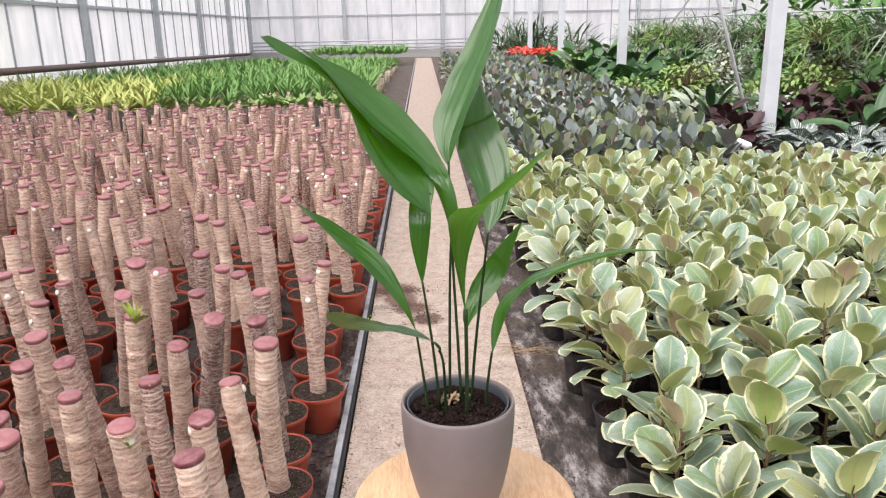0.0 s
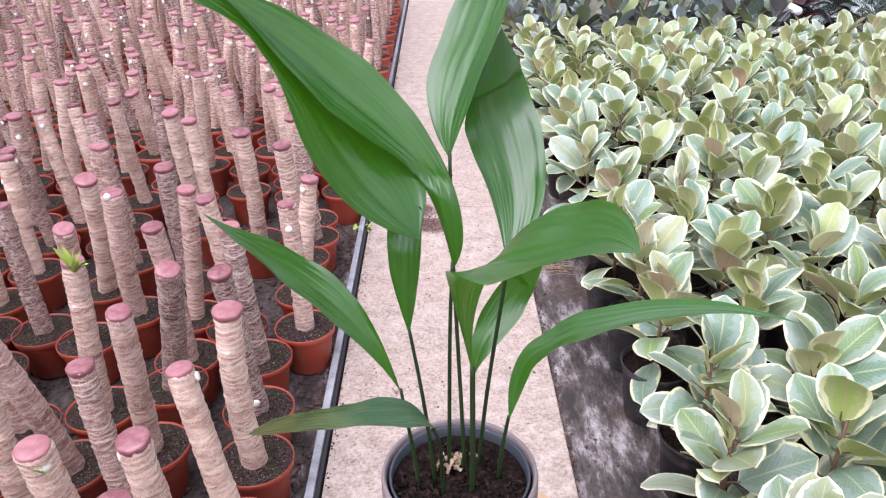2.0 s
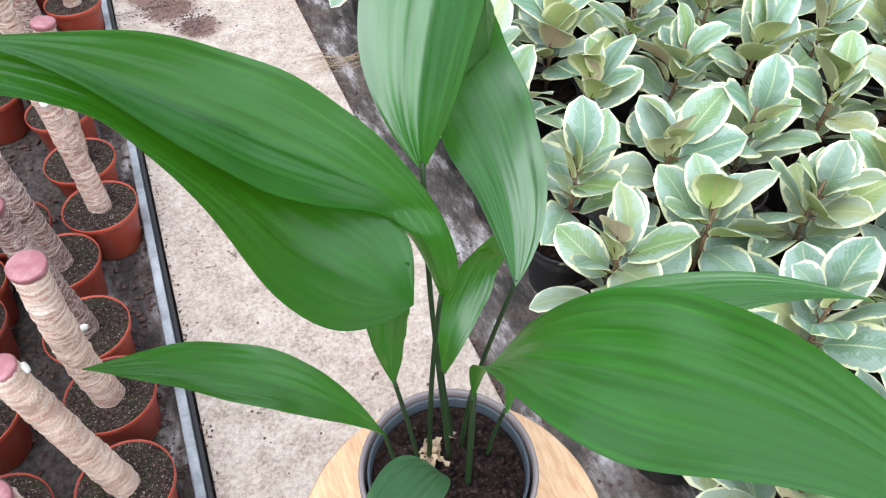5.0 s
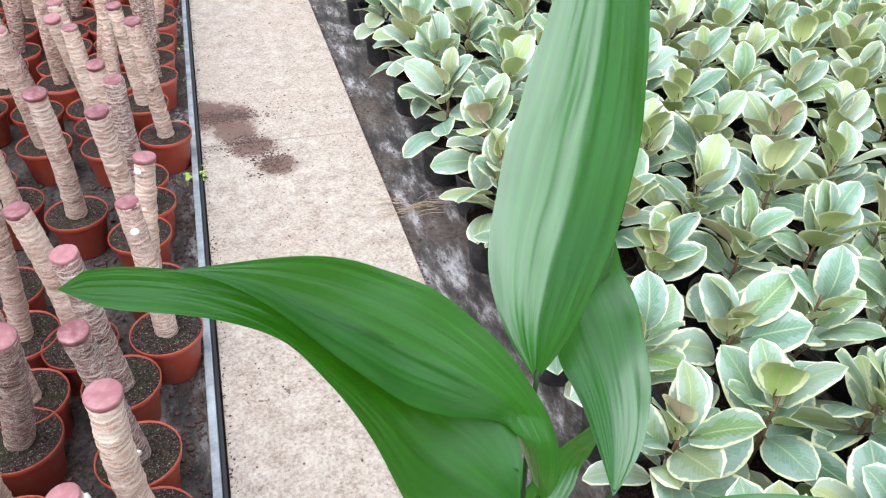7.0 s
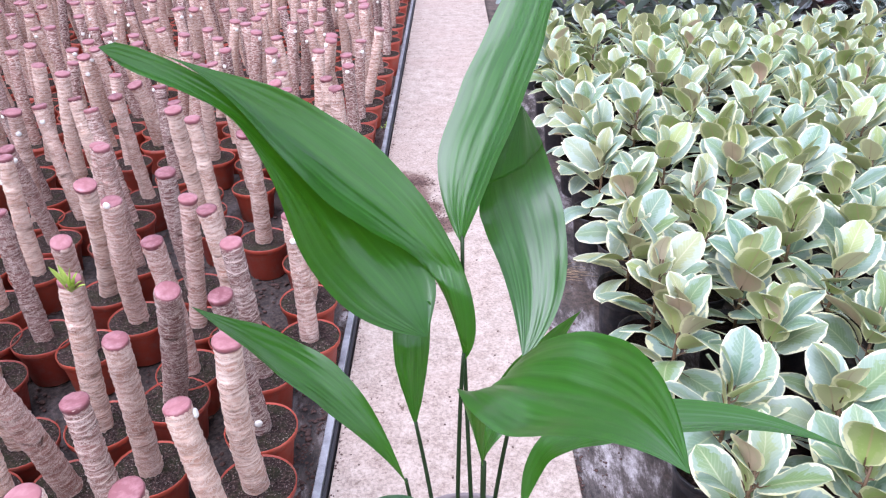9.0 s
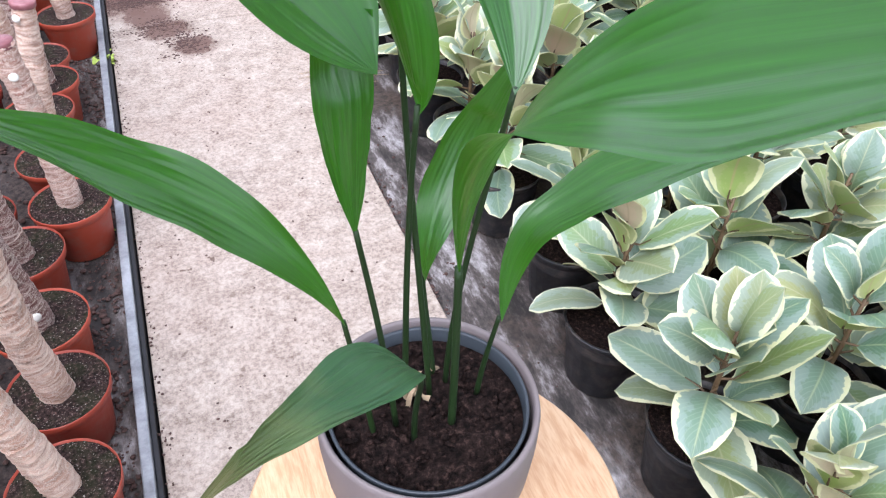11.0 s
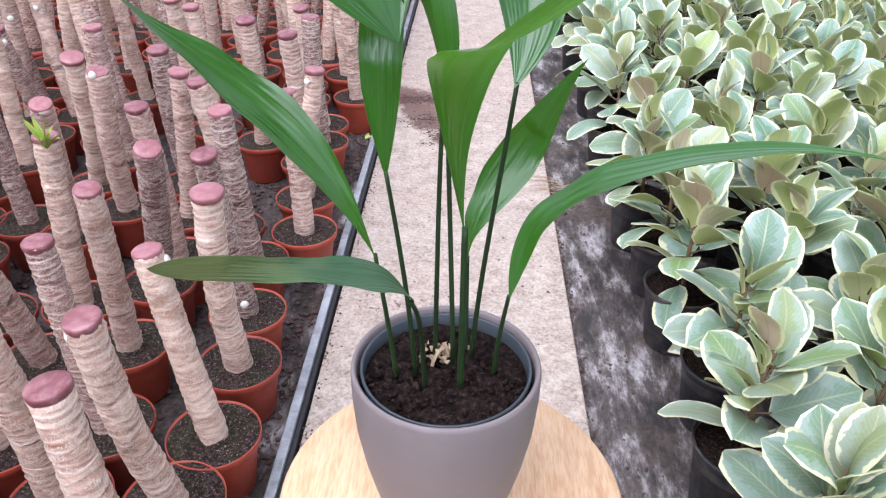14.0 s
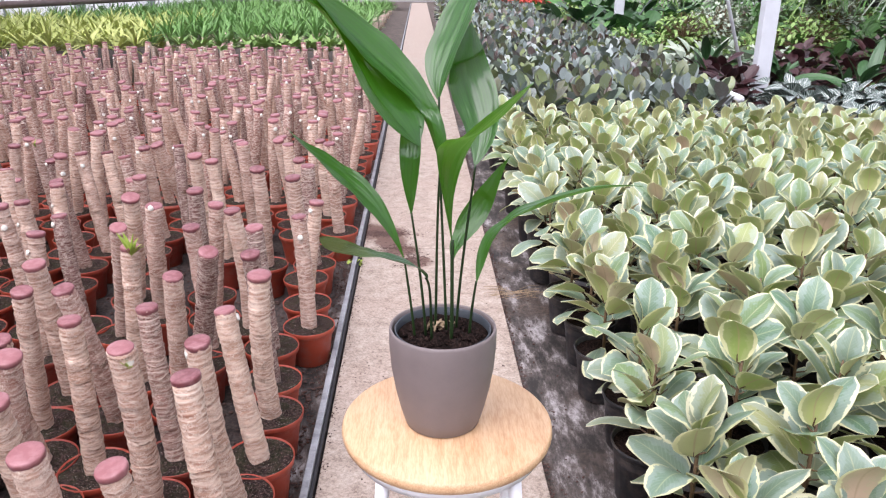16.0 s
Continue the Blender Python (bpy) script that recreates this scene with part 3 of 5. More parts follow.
for y, x in ((7.5, 3.36), (13.2, 3.3), (19.1, 3.25), (24.8, 3.22), (30.4, 3.2)):
    post(y, x)
for (a, b, nm) in (((3.22, 7.45, 0.22), (1.75, 7.45, 4.5), WHITEPAINT), ((3.38, 13.1, 0.3), (6.3, 13.1, 4.5), FRAME)):
    br = tagged(part("brace_rod", tube(bmesh.new(), [a, b], 0.017, 8), nm), "thin steel brace rod leaning against a post", "brace")


# ---- the stool and the potted plant ----
CX, CY, SEAT = 0.097, 1.211, 0.546

stool = tagged(new("stool"), "round pine stool with white metal legs on the path", "stool")
stool.location = (CX + 0.009, CY + 0.0, 0)
part("seat", lathe([(0, SEAT - 0.026), (0.19, SEAT - 0.026), (0.198, SEAT - 0.021), (0.2, SEAT - 0.013), (0.199, SEAT - 0.005), (0.195, SEAT), (0, SEAT)], 72), PINE, stool, "round pale pine seat")
part("frame_ring", lathe([(0.165, SEAT - 0.046), (0.183, SEAT - 0.046), (0.185, SEAT - 0.027), (0.165, SEAT - 0.027), (0.165, SEAT - 0.046)], 48), WHITEPAINT, stool)
for k in range(4):
    a = radians(45 + 90 * k)
    part("leg", tube(bmesh.new(), [(0.165 * math.cos(a), 0.165 * math.sin(a), SEAT - 0.03), (0.215 * math.cos(a), 0.215 * math.sin(a), 0.004)], 0.0125, 12), WHITEPAINT, stool)
foot = [(0.196 * math.cos(2 * math.pi * k / 32), 0.196 * math.sin(2 * math.pi * k / 32), 0.19) for k in range(33)]
part("foot_ring", tube(bmesh.new(), foot, 0.008, 8), WHITEPAINT, stool)

pot = tagged(new("plant_pot"), "matt taupe ceramic pot standing on the stool", "plant pot")
pot.location = (CX, CY, SEAT)
H = 0.198
part("outer", lathe([(0, 0), (0.065, 0.0), (0.070, 0.004), (0.079, 0.035), (0.088, 0.075), (0.095, 0.12), (0.098, 0.165), (0.098, H - 0.006), (0.0968, H - 0.001), (0.0945, H), (0.0922, H - 0.003), (0.091, H - 0.05), (0.08, 0.04), (0, 0.03)], 72), POT, pot)
liner = part("nursery_pot", lathe([(0.070, 0.04), (0.0845, H - 0.02), (0.0865, H - 0.016), (0.0885, H - 0.006), (0.0875, H - 0.004), (0.085, H - 0.006), (0.0845, H - 0.035), (0.07, 0.06)], 64), INNER, pot, "dark grey plastic nursery pot inside")
part("soil", rough_disc(0.084, H - 0.020, 3, 14, 44, 0.012), SOIL, pot, "dark crumbly peat")
random.seed(5)


# ---- the cast-iron plant ----
plant = tagged(new("cast_iron_plant"), "tall cast-iron plant with broad glossy dark green leaves", "house plant")
plant.location = (CX, CY, SEAT + H - 0.03)
plant_inv = Matrix.Translation(plant.location).inverted()


def blade(name, one, two, camber, material=None, rows=44, cols=16, ripple=0.004, seed=0.0, blunt=0.0):
    """A leaf blade lofted between its two margin curves, hollowed along the midrib, with faint ribs."""
    bm = bmesh.new()
    grid, uvs = [], []
    for i in range(rows + 1):
        t = i / rows
        a, b = bezier(one, t), bezier(two, t)
        d = (bezier(one, min(1, t + 0.02)) + bezier(two, min(1, t + 0.02)) - bezier(one, max(0, t - 0.02)) - bezier(two, max(0, t - 0.02))).normalized()
        n = d.cross(b - a)
        n = n.normalized() if n.length > 1e-7 else Vector((0, 0, 1))
        if n.z < 0:
            n = -n
        if blunt and t > 1 - blunt:
            pull = 1 - math.sqrt(max(0.0, 1 - ((t - 1 + blunt) / blunt) ** 2))
            a, b = a.lerp((a + b) / 2, pull), b.lerp((a + b) / 2, pull)
        width = (b - a).length
        row, ur = [], []
        for j in range(cols + 1):
            s = j / cols
            dip = 4 * s * (1 - s) * camber * width + 0.25 * camber * width * max(0, 1 - abs(2 * s - 1) * 5)
            wave = ripple * noise.noise((t * 7 + seed, s * 2.2, seed)) * math.sin(math.pi * t) * (0.4 + abs(2 * s - 1))
            row.append(plant_inv @ (a.lerp(b, s) - n * (dip + wave)))
            ur.append((2 * s - 1, t))
        grid.append(row)
        uvs.append(ur)
    sheet(bm, grid, uvs)
    bmesh.ops.remove_doubles(bm, verts=bm.verts, dist=0.00005)
    return part(name, bm, material or ASPID, plant)


def stalk(pts, r0=0.0028, r1=0.0020):
    bm = bmesh.new()
    path = [bezier(pts, k / 14) for k in range(15)]
    tube(bm, [plant_inv @ p for p in path], [r0 + (r1 - r0) * k / 14 for k in range(15)], 8)
    return part("petiole", bm, PETIOLE, plant)


# two margins from the base to the tip of each blade, then how hollow it is
blade("blade", [(0.092, 1.217, 1.028), (0.131, 1.185, 1.100), (0.071, 1.265, 1.208), (-0.014, 1.291, 1.284), (-0.076, 1.235, 1.300), (-0.146, 1.186, 1.345)],
      [(0.092, 1.217, 1.028), (0.058, 1.258, 1.176), (0.029, 1.176, 1.183), (-0.051, 1.154, 1.180), (-0.063, 1.230, 1.301), (-0.146, 1.186, 1.345)], 0.16, seed=1.0)
blade("blade", [(0.057, 1.184, 1.080), (0.075, 1.220, 1.165), (0.086, 1.289, 1.087), (-0.061, 1.195, 1.249), (-0.060, 1.245, 1.300), (-0.186, 1.176, 1.362)],
      [(0.057, 1.184, 1.080), (-0.033, 1.106, 1.145), (-0.063, 1.094, 1.227), (-0.037, 1.175, 1.305), (-0.096, 1.210, 1.284), (-0.178, 1.172, 1.342)], 0.13, seed=2.0, blunt=0.05)
blade("blade", [(0.089, 1.249, 1.142), (0.035, 1.306, 1.208), (0.073, 1.359, 1.253), (0.132, 1.397, 1.306), (0.143, 1.437, 1.388), (0.198, 1.468, 1.449)],
      [(0.089, 1.249, 1.142), (0.112, 1.226, 1.219), (0.148, 1.253, 1.286), (0.178, 1.309, 1.361), (0.197, 1.377, 1.423), (0.198, 1.468, 1.449)], 0.15, seed=3.0)
blade("blade", [(0.148, 1.200, 1.041), (0.135, 1.255, 1.111), (0.116, 1.288, 1.148), (0.087, 1.266, 1.159), (0.101, 1.241, 1.190), (0.143, 1.277, 1.271)],
      [(0.148, 1.200, 1.041), (0.207, 1.223, 1.096), (0.203, 1.272, 1.129), (0.187, 1.326, 1.186), (0.164, 1.333, 1.229), (0.143, 1.277, 1.271)], 0.15, seed=4.0)
blade("blade", [(0.112, 1.190, 0.906), (0.100, 1.139, 1.072), (0.144, 1.147, 1.133), (0.199, 1.108, 1.159), (0.221, 1.012, 1.219), (0.196, 0.880, 1.223)],
      [(0.112, 1.190, 0.906), (0.069, 1.158, 1.127), (0.074, 1.037, 1.145), (0.105, 0.971, 1.082), (0.137, 1.014, 1.167), (0.196, 0.880, 1.223)], 0.10, seed=5.0)
blade("blade", [(0.116, 1.273, 0.823), (0.104, 1.294, 0.868), (0.113, 1.302, 0.910), (0.135, 1.311, 0.939), (0.167, 1.311, 0.981), (0.217, 1.288, 1.039)],
      [(0.116, 1.273, 0.823), (0.111, 1.237, 0.892), (0.156, 1.281, 0.901), (0.201, 1.312, 0.894), (0.183, 1.314, 0.952), (0.217, 1.288, 1.039)], 0.10, seed=6.0)
blade("blade", [(0.156, 1.202, 0.830), (0.145, 1.226, 0.928), (0.187, 1.237, 0.951), (0.266, 1.228, 0.977), (0.338, 1.189, 1.030), (0.409, 1.085, 1.038)],
      [(0.156, 1.202, 0.830), (0.198, 1.224, 0.927), (0.173, 1.170, 0.947), (0.205, 1.132, 0.973), (0.300, 1.149, 1.043), (0.409, 1.085, 1.038)], 0.10, seed=7.0)
blade("blade", [(0.030, 1.202, 0.871), (0.017, 1.179, 0.948), (-0.003, 1.216, 1.013), (-0.055, 1.251, 1.040), (-0.120, 1.238, 1.052), (-0.160, 1.189, 1.111)],
      [(0.030, 1.202, 0.871), (0.007, 1.189, 0.937), (-0.036, 1.178, 0.985), (-0.078, 1.185, 1.021), (-0.119, 1.198, 1.058), (-0.160, 1.189, 1.111)], 0.14, seed=8.0)
blade("blade", [(0.069, 1.152, 0.857), (0.035, 1.204, 0.898), (-0.003, 1.159, 0.899), (-0.023, 1.093, 0.927), (-0.064, 1.063, 0.975), (-0.087, 1.003, 0.987)],
      [(0.069, 1.152, 0.857), (0.079, 1.136, 0.886), (0.045, 1.081, 0.915), (-0.024, 1.085, 0.940), (-0.096, 1.067, 0.919), (-0.087, 1.003, 0.987)], 0.05, ASPID_PALE, seed=9.0)
blade("blade_base", [(0.042, 1.200, 0.955), (0.024, 1.198, 1.020), (0.018, 1.196, 1.060), (0.028, 1.200, 1.110)],
      [(0.042, 1.200, 0.955), (0.054, 1.200, 1.010), (0.060, 1.200, 1.060), (0.060, 1.198, 1.110)], 0.15, rows=16, cols=6)


# stalks from the soil to the blades
stalk([(0.084, 1.236, 0.72), (0.086, 1.236, 0.86), (0.086, 1.225, 0.95), (0.091, 1.218, 1.035)])
stalk([(0.066, 1.208, 0.725), (0.060, 1.206, 0.83), (0.050, 1.204, 0.90), (0.042, 1.2, 0.962)])
stalk([(0.104, 1.226, 0.72), (0.098, 1.24, 0.90), (0.090, 1.25, 1.0), (0.0895, 1.25, 1.15)])
stalk([(0.122, 1.236, 0.72), (0.128, 1.24, 0.84), (0.142, 1.22, 0.95), (0.150, 1.204, 1.045)])
stalk([(0.112, 1.193, 0.72), (0.113, 1.192, 0.80), (0.112, 1.191, 0.85), (0.112, 1.191, 0.915)], 0.0036, 0.0031)
stalk([(0.116, 1.250, 0.72), (0.116, 1.262, 0.77), (0.115, 1.275, 0.80), (0.115, 1.277, 0.83)])
stalk([(0.146, 1.218, 0.72), (0.148, 1.214, 0.77), (0.152, 1.21, 0.80), (0.156, 1.207, 0.832)])
stalk([(0.046, 1.208, 0.72), (0.040, 1.208, 0.79), (0.034, 1.206, 0.83), (0.029, 1.205, 0.875)])
stalk([(0.077, 1.190, 0.72), (0.074, 1.185, 0.80), (0.076, 1.150, 0.85), (0.066, 1.150, 0.862)])

# dry husks and crumbs among the stalks
husks = random.Random(8)
for k in range(17):
    a, r = husks.random() * 6.28, husks.uniform(0.0, 0.035)
    bm = bmesh.new()
    oval_leaf(bm, pose(CX - 0.005 + r * math.cos(a), CY + 0.03 + r * math.sin(a) * 0.6, SEAT + H - 0.024, husks.uniform(20, 80), 0, math.degrees(a) + 60), husks.uniform(0.014, 0.036), husks.uniform(0.004, 0.010), 0.1, 0.9, 5, 2, 0.8, 0.2)
    tagged(part("dry_husk", bm, LITTER), "dry papery leaf husk on the peat", "leaf husk", "husks on the peat")


# ---- stumps: dracaena canes with wax caps ----
def cane_mesh(seed, length, radius, low=False):
    """A ringed cane from the soil upward, along z, slightly bent."""
    rnd = random.Random(seed)
    bm = bmesh.new()
    layer = bm.loops.layers.uv.verify()
    sides = 14 if not low else 7
    heights = [0.0]
    while heights[-1] < length + 0.03:
        heights.append(heights[-1] + (rnd.uniform(0.0045, 0.0095) if not low else 0.05))
    n = len(heights) - 1
    bx, by = rnd.uniform(-0.012, 0.012), rnd.uniform(-0.012, 0.012)
    rows, crest = [], []
    for i, hh in enumerate(heights):
        v = hh / heights[-1]
        z = -0.03 + (length + 0.03) * v
        cx, cy = bx * math.sin(math.pi * v), by * math.sin(math.pi * v)
        lift = (0.0011 if i % 2 else -0.0008) * rnd.uniform(0.0, 1.9)
        ph = i * 0.55 + rnd.uniform(-0.5, 0.5)
        ring = []
        for k in range(sides):
            a = 2 * math.pi * k / sides
            lump = 0.0024 * noise.noise((math.cos(a) * 1.6, math.sin(a) * 1.6, z * 22 + seed)) + 0.0016 * noise.noise((math.cos(a) * 3.1, math.sin(a) * 3.1, z * 75 + seed))
            r = radius * (1.08 - 0.10 * v) + (lift + lump if not low else 0)
            zz = z + (0.0050 * math.sin(a + ph) + 0.0034 * math.sin(a * 3 - 1.7 * ph)) * math.sin(math.pi * min(1, v * 1.0)) * (0 if low else 1)
            ring.append(bm.verts.new((cx + r * math.cos(a), cy + r * math.sin(a), zz)))
        rows.append(ring)
        crest.append(rnd.uniform(0.0, 0.35) if i % 2 else rnd.uniform(0.65, 1.0))
    for i in range(n):
        for k in range(sides):
            j = (k + 1) % sides
            f = bm.faces.new((rows[i][k], rows[i][j], rows[i + 1][j], rows[i + 1][k]))
            f.smooth = True
            lo, hi = (crest[i], crest[i + 1]) if not low else (0.5, 0.5)
            for l, q in zip(f.loops, (lo, lo, hi, hi)):
                l[layer].uv = (k / sides, q)
    bm.faces.new(rows[-1])
    return bm


def mesh_of(bm, material, name, smooth=True):
    me = bpy.data.meshes.new(name)
    bm.to_mesh(me)
    bm.free()
    if smooth:
        me.polygons.foreach_set("use_smooth", [True] * len(me.polygons))
    me.materials.append(material)
    return me


POT_R, POT_H, SOIL_Z = 0.094, 0.142, 0.1375
red_pot = mesh_of(lathe([(0, 0), (0.066, 0), (0.068, 0.003), (0.083, POT_H - 0.026), (0.0845, POT_H - 0.024), (0.0915, POT_H - 0.021), (POT_R, POT_H - 0.002), (POT_R - 0.001, POT_H), (0.0922, POT_H), (0.0905, POT_H - 0.016), (0.084, SOIL_Z - 0.03)], 28), REDPOT, "pot")
soils = [mesh_of(rough_disc(0.0902, SOIL_Z, k, 8, 24, 0.010), POTSOIL, "soil") for k in range(4)]
LENGTHS = (0.455, 0.47, 0.485, 0.44, 0.465, 0.495, 0.425, 0.478)
canes = [mesh_of(cane_mesh(k, LENGTHS[k], (0.0265, 0.0285, 0.025, 0.0275, 0.030, 0.0265, 0.029, 0.0255)[k]), CANE, "cane") for k in range(8)]
caps = []
for k in range(3):
    bm = lathe([(0.0272, -0.011), (0.0290, -0.0095), (0.0300, -0.002), (0.0296, 0.002), (0.0275, 0.0040), (0.012, 0.0032), (0, 0.0030)], 18)
    for v in bm.verts:
        v.co.z += 0.003 * noise.noise((v.co.x * 90, v.co.y * 90, k * 3)) if v.co.z < 0 else 0.0012 * noise.noise((v.co.x * 120, v.co.y * 120, k))
    caps.append(mesh_of(bm, WAX, "wax_cap"))
bm = lathe([(0.0105, -0.001), (0.0095, 0.0030), (0.0065, 0.0042), (0, 0.0047)], 10)
scar_mesh = mesh_of(bm, WHITESPOT, "scar")


def shoot_leaf(seed):
    bm = bmesh.new()
    oval_leaf(bm, Matrix.Identity(4), 1.0, 0.17, 0.0, 0.6, 6, 2, 0.8, 0.12 * seed)
    return mesh_of(bm, SHOOT, "shoot_leaf")


shoot_leaves = [shoot_leaf(k) for k in range(3)]
pick = random.Random(11)


def stump(base, top, kind, scar=None, shoot=None, yaw=0.0):
    """A potted cane: base and top of the cane on the plan, its parts under one empty."""
    s = tagged(new("potted_cane"), "leafless ringed cane with burgundy wax cap in a terracotta plastic pot", "cane", "field of potted canes")
    s.location = (base[0], base[1], -0.008)
    child("pot", red_pot, s, Matrix.Rotation(yaw, 4, "Z"))
    child("soil", soils[kind % 4], s, Matrix.Rotation(yaw * 3, 4, "Z"))
    off = Vector((top[0] - base[0], top[1] - base[1], top[2] - SOIL_Z + 0.008))
    length, scale = LENGTHS[kind], off.length / LENGTHS[kind]
    turn = Vector((0, 0, 1)).rotation_difference(off.normalized()).to_matrix().to_4x4() @ Matrix.Rotation(yaw, 4, "Z")
    m = Matrix.Translation((0, 0, SOIL_Z)) @ turn @ Matrix.Diagonal((1, 1, scale, 1))
    cane = child("cane", canes[kind], s, m)
    fat = canes[kind].vertices[-1].co.to_2d().length / 0.0285
    child("wax_cap", caps[kind % 3], cane, Matrix.Translation((0, 0, length)) @ Matrix.Diagonal((max(0.85, fat), max(0.85, fat), 1 / scale, 1)))
    if scar is not None:
        a, h = scar
        child("scar", scar_mesh, cane, Matrix.Rotation(a - yaw, 4, "Z") @ Matrix.Translation((0.0265, 0, h)) @ Matrix.Rotation(radians(80), 4, "Y"))
    if shoot is not None:
        a, h, k = shoot
        size = (0.078, 0.035)[k]
        root = Matrix.Rotation(a - yaw, 4, "Z") @ Matrix.Translation((0.024, 0, h)) @ Matrix.Rotation(radians(14), 4, "Y")
        for i in range(9):
            sz = size * pick.uniform(0.7, 1.15)
            child("shoot_leaf", shoot_leaves[i % 3], cane, root @ Matrix.Rotation(pick.random() * 6.28, 4, "Z") @ Matrix.Rotation(radians(pick.uniform(58, 90)), 4, "X") @ Matrix.Diagonal((sz, sz, sz, 1)))
    return s


# the canes nearest the path: base and top on the plan, kind, scar, shoot
NEAR = [
    ((-0.388, 1.891), (-0.379, 1.848, 0.584), 1, None, None),
    ((-0.379, 1.674), (-0.430, 1.675, 0.561), 0, (0.2, 0.43), None),
    ((-0.402, 1.509), (-0.428, 1.443, 0.593), 3, (3.6, 0.42), None),
    ((-0.600, 1.685), (-0.621, 1.680, 0.567), 2, None, None),
    ((-0.606, 1.496), (-0.592, 1.438, 0.582), 4, (5.6, 0.44), (5.4, 0.42, 1)),
    ((-0.791, 1.631), (-0.785, 1.622, 0.561), 5, None, None),
    ((-0.680, 2.188), (-0.564, 2.035, 0.580), 4, None, None),
    ((-0.657, 1.937), (-0.609, 1.850, 0.580), 0, None, None),
    ((-0.837, 2.088), (-0.807, 2.082, 0.580), 5, None, (5.2, 0.472, 0)),
    ((-0.421, 2.082), (-0.440, 2.018, 0.580), 7, (5.0, 0.05), None),
    ((-0.467, 2.311), (-0.479, 2.257, 0.580), 3, None, None),
    ((-0.440, 2.925), (-0.459, 2.874, 0.580), 6, None, None),
    ((-0.722, 2.542), (-0.666, 2.512, 0.580), 2, None, None),
    ((-0.917, 2.570), (-0.872, 2.490, 0.580), 4, (4.6, 0.47), None),
    ((-1.075, 2.724), (-0.992, 2.599, 0.580), 1, None, None),
    ((-1.010, 2.415), (-0.907, 2.259, 0.580), 0, None, None),
    ((-0.679, 2.316), (-0.679, 2.263, 0.580), 3, None, None),
    ((-0.784, 2.746), (-0.789, 2.690, 0.580), 6, None, None),
    ((-1.047, 2.909), (-1.062, 2.885, 0.580), 5, None, None),
    ((-0.635, 3.083), (-0.626, 3.013, 0.580), 1, None, None),
    ((-0.426, 3.092), (-0.426, 3.058, 0.580), 4, None, None),
    ((-0.450, 3.250), (-0.481, 3.171, 0.580), 2, None, None),
    ((-0.367, 3.540), (-0.390, 3.491, 0.580), 3, None, None),
    ((-0.833, 3.181), (-0.849, 3.152, 0.580), 7, None, None),
    ((-0.934, 3.323), (-0.949, 3.251, 0.580), 1, None, None),
    ((-0.782, 3.551), (-0.793, 3.487, 0.580), 4, None, None),
    ((-0.562, 3.493), (-0.579, 3.469, 0.580), 0, None, None),
    ((-1.200, 3.457), (-1.220, 3.402, 0.580), 2, None, None),
    ((-0.830, 1.874), (-0.867, 1.777, 0.575), 3, None, None),
    ((-1.022, 1.835), (-0.966, 1.766, 0.575), 2, None, None),
    ((-1.020, 2.022), (-1.026, 1.955, 0.575), 6, None, None),
    ((-0.856, 1.473), (-0.824, 1.412, 0.575), 1, None, None),
]
placed = []
for b, t, kind, scar, shoot in NEAR:
    stump(b, t, kind, scar, shoot, pick.random() * 6)
    placed.append(b)

GRID = 0.196
cells = []
for j in range(50):
    for i in range(36):
        x = -0.390 - GRID * i + (0.5 * GRID if j % 2 else 0) * 0.35
        y = 0.70 + GRID * j
        if y > 8.7 or x < -5.0:
            continue
        cells.append((x + SKEW * y, y))
cells.sort(key=lambda c: (c[1] - 0.4) ** 2 + (0.75 * (c[0] + 0.35)) ** 2)
rest, made = [], len(NEAR)
for x, y in cells:
    x, y = x + pick.uniform(-0.03, 0.03), y + pick.uniform(-0.03, 0.03)
    if min((x - a) ** 2 + (y - b) ** 2 for a, b in placed) < 0.158 ** 2:
        continue
    kind = pick.randrange(8)
    top = (x + pick.gauss(-0.01, 0.042), y - 0.03 + pick.gauss(0, 0.042), pick.uniform(0.52, 0.61))
    scar = (4.7 + pick.uniform(-1, 1), LENGTHS[kind] * pick.uniform(0.8, 0.98)) if pick.random() < 0.5 else None
    if made < 290:
        shoot = (4.7, LENGTHS[kind] - 0.02, pick.randrange(2)) if pick.random() < 0.03 else None
        stump((x, y), top, kind, scar, shoot, pick.random() * 6)
        placed.append((x, y))
        made += 1
    else:
        rest.append((x, y, top, kind, scar))

# the farther canes of the same field, joined


def quick_join(name, items, material, label, category):
    """Joins (mesh, matrix) pairs into one object of stuff."""
    vs, fs, uv, base = [], [], [], 0
    for me, m in items:
        n = len(me.vertices)
        co = np.empty(n * 3)
        me.vertices.foreach_get("co", co)
        mm = np.array(m)
        vs.append(co.reshape(n, 3) @ mm[:3, :3].T + mm[:3, 3])
        for p in me.polygons:
            fs.append([base + q for q in p.vertices])
        if me.uv_layers:
            w = np.empty(len(me.loops) * 2)
            me.uv_layers[0].data.foreach_get("uv", w)
            uv.append(w)
        else:
            uv.append(np.zeros(len(me.loops) * 2))
        base += n
    me = bpy.data.meshes.new(name)
    me.from_pydata(np.concatenate(vs).tolist(), [], fs)
    me.uv_layers.new(name="UVMap").data.foreach_set("uv", np.concatenate(uv))
    me.polygons.foreach_set("use_smooth", [True] * len(me.polygons))
    me.materials.append(material)
    return tagged(new(name, me), label, category, kind="stuff")


def cane_far():
    return cane_mat("far_cane_bark", True)


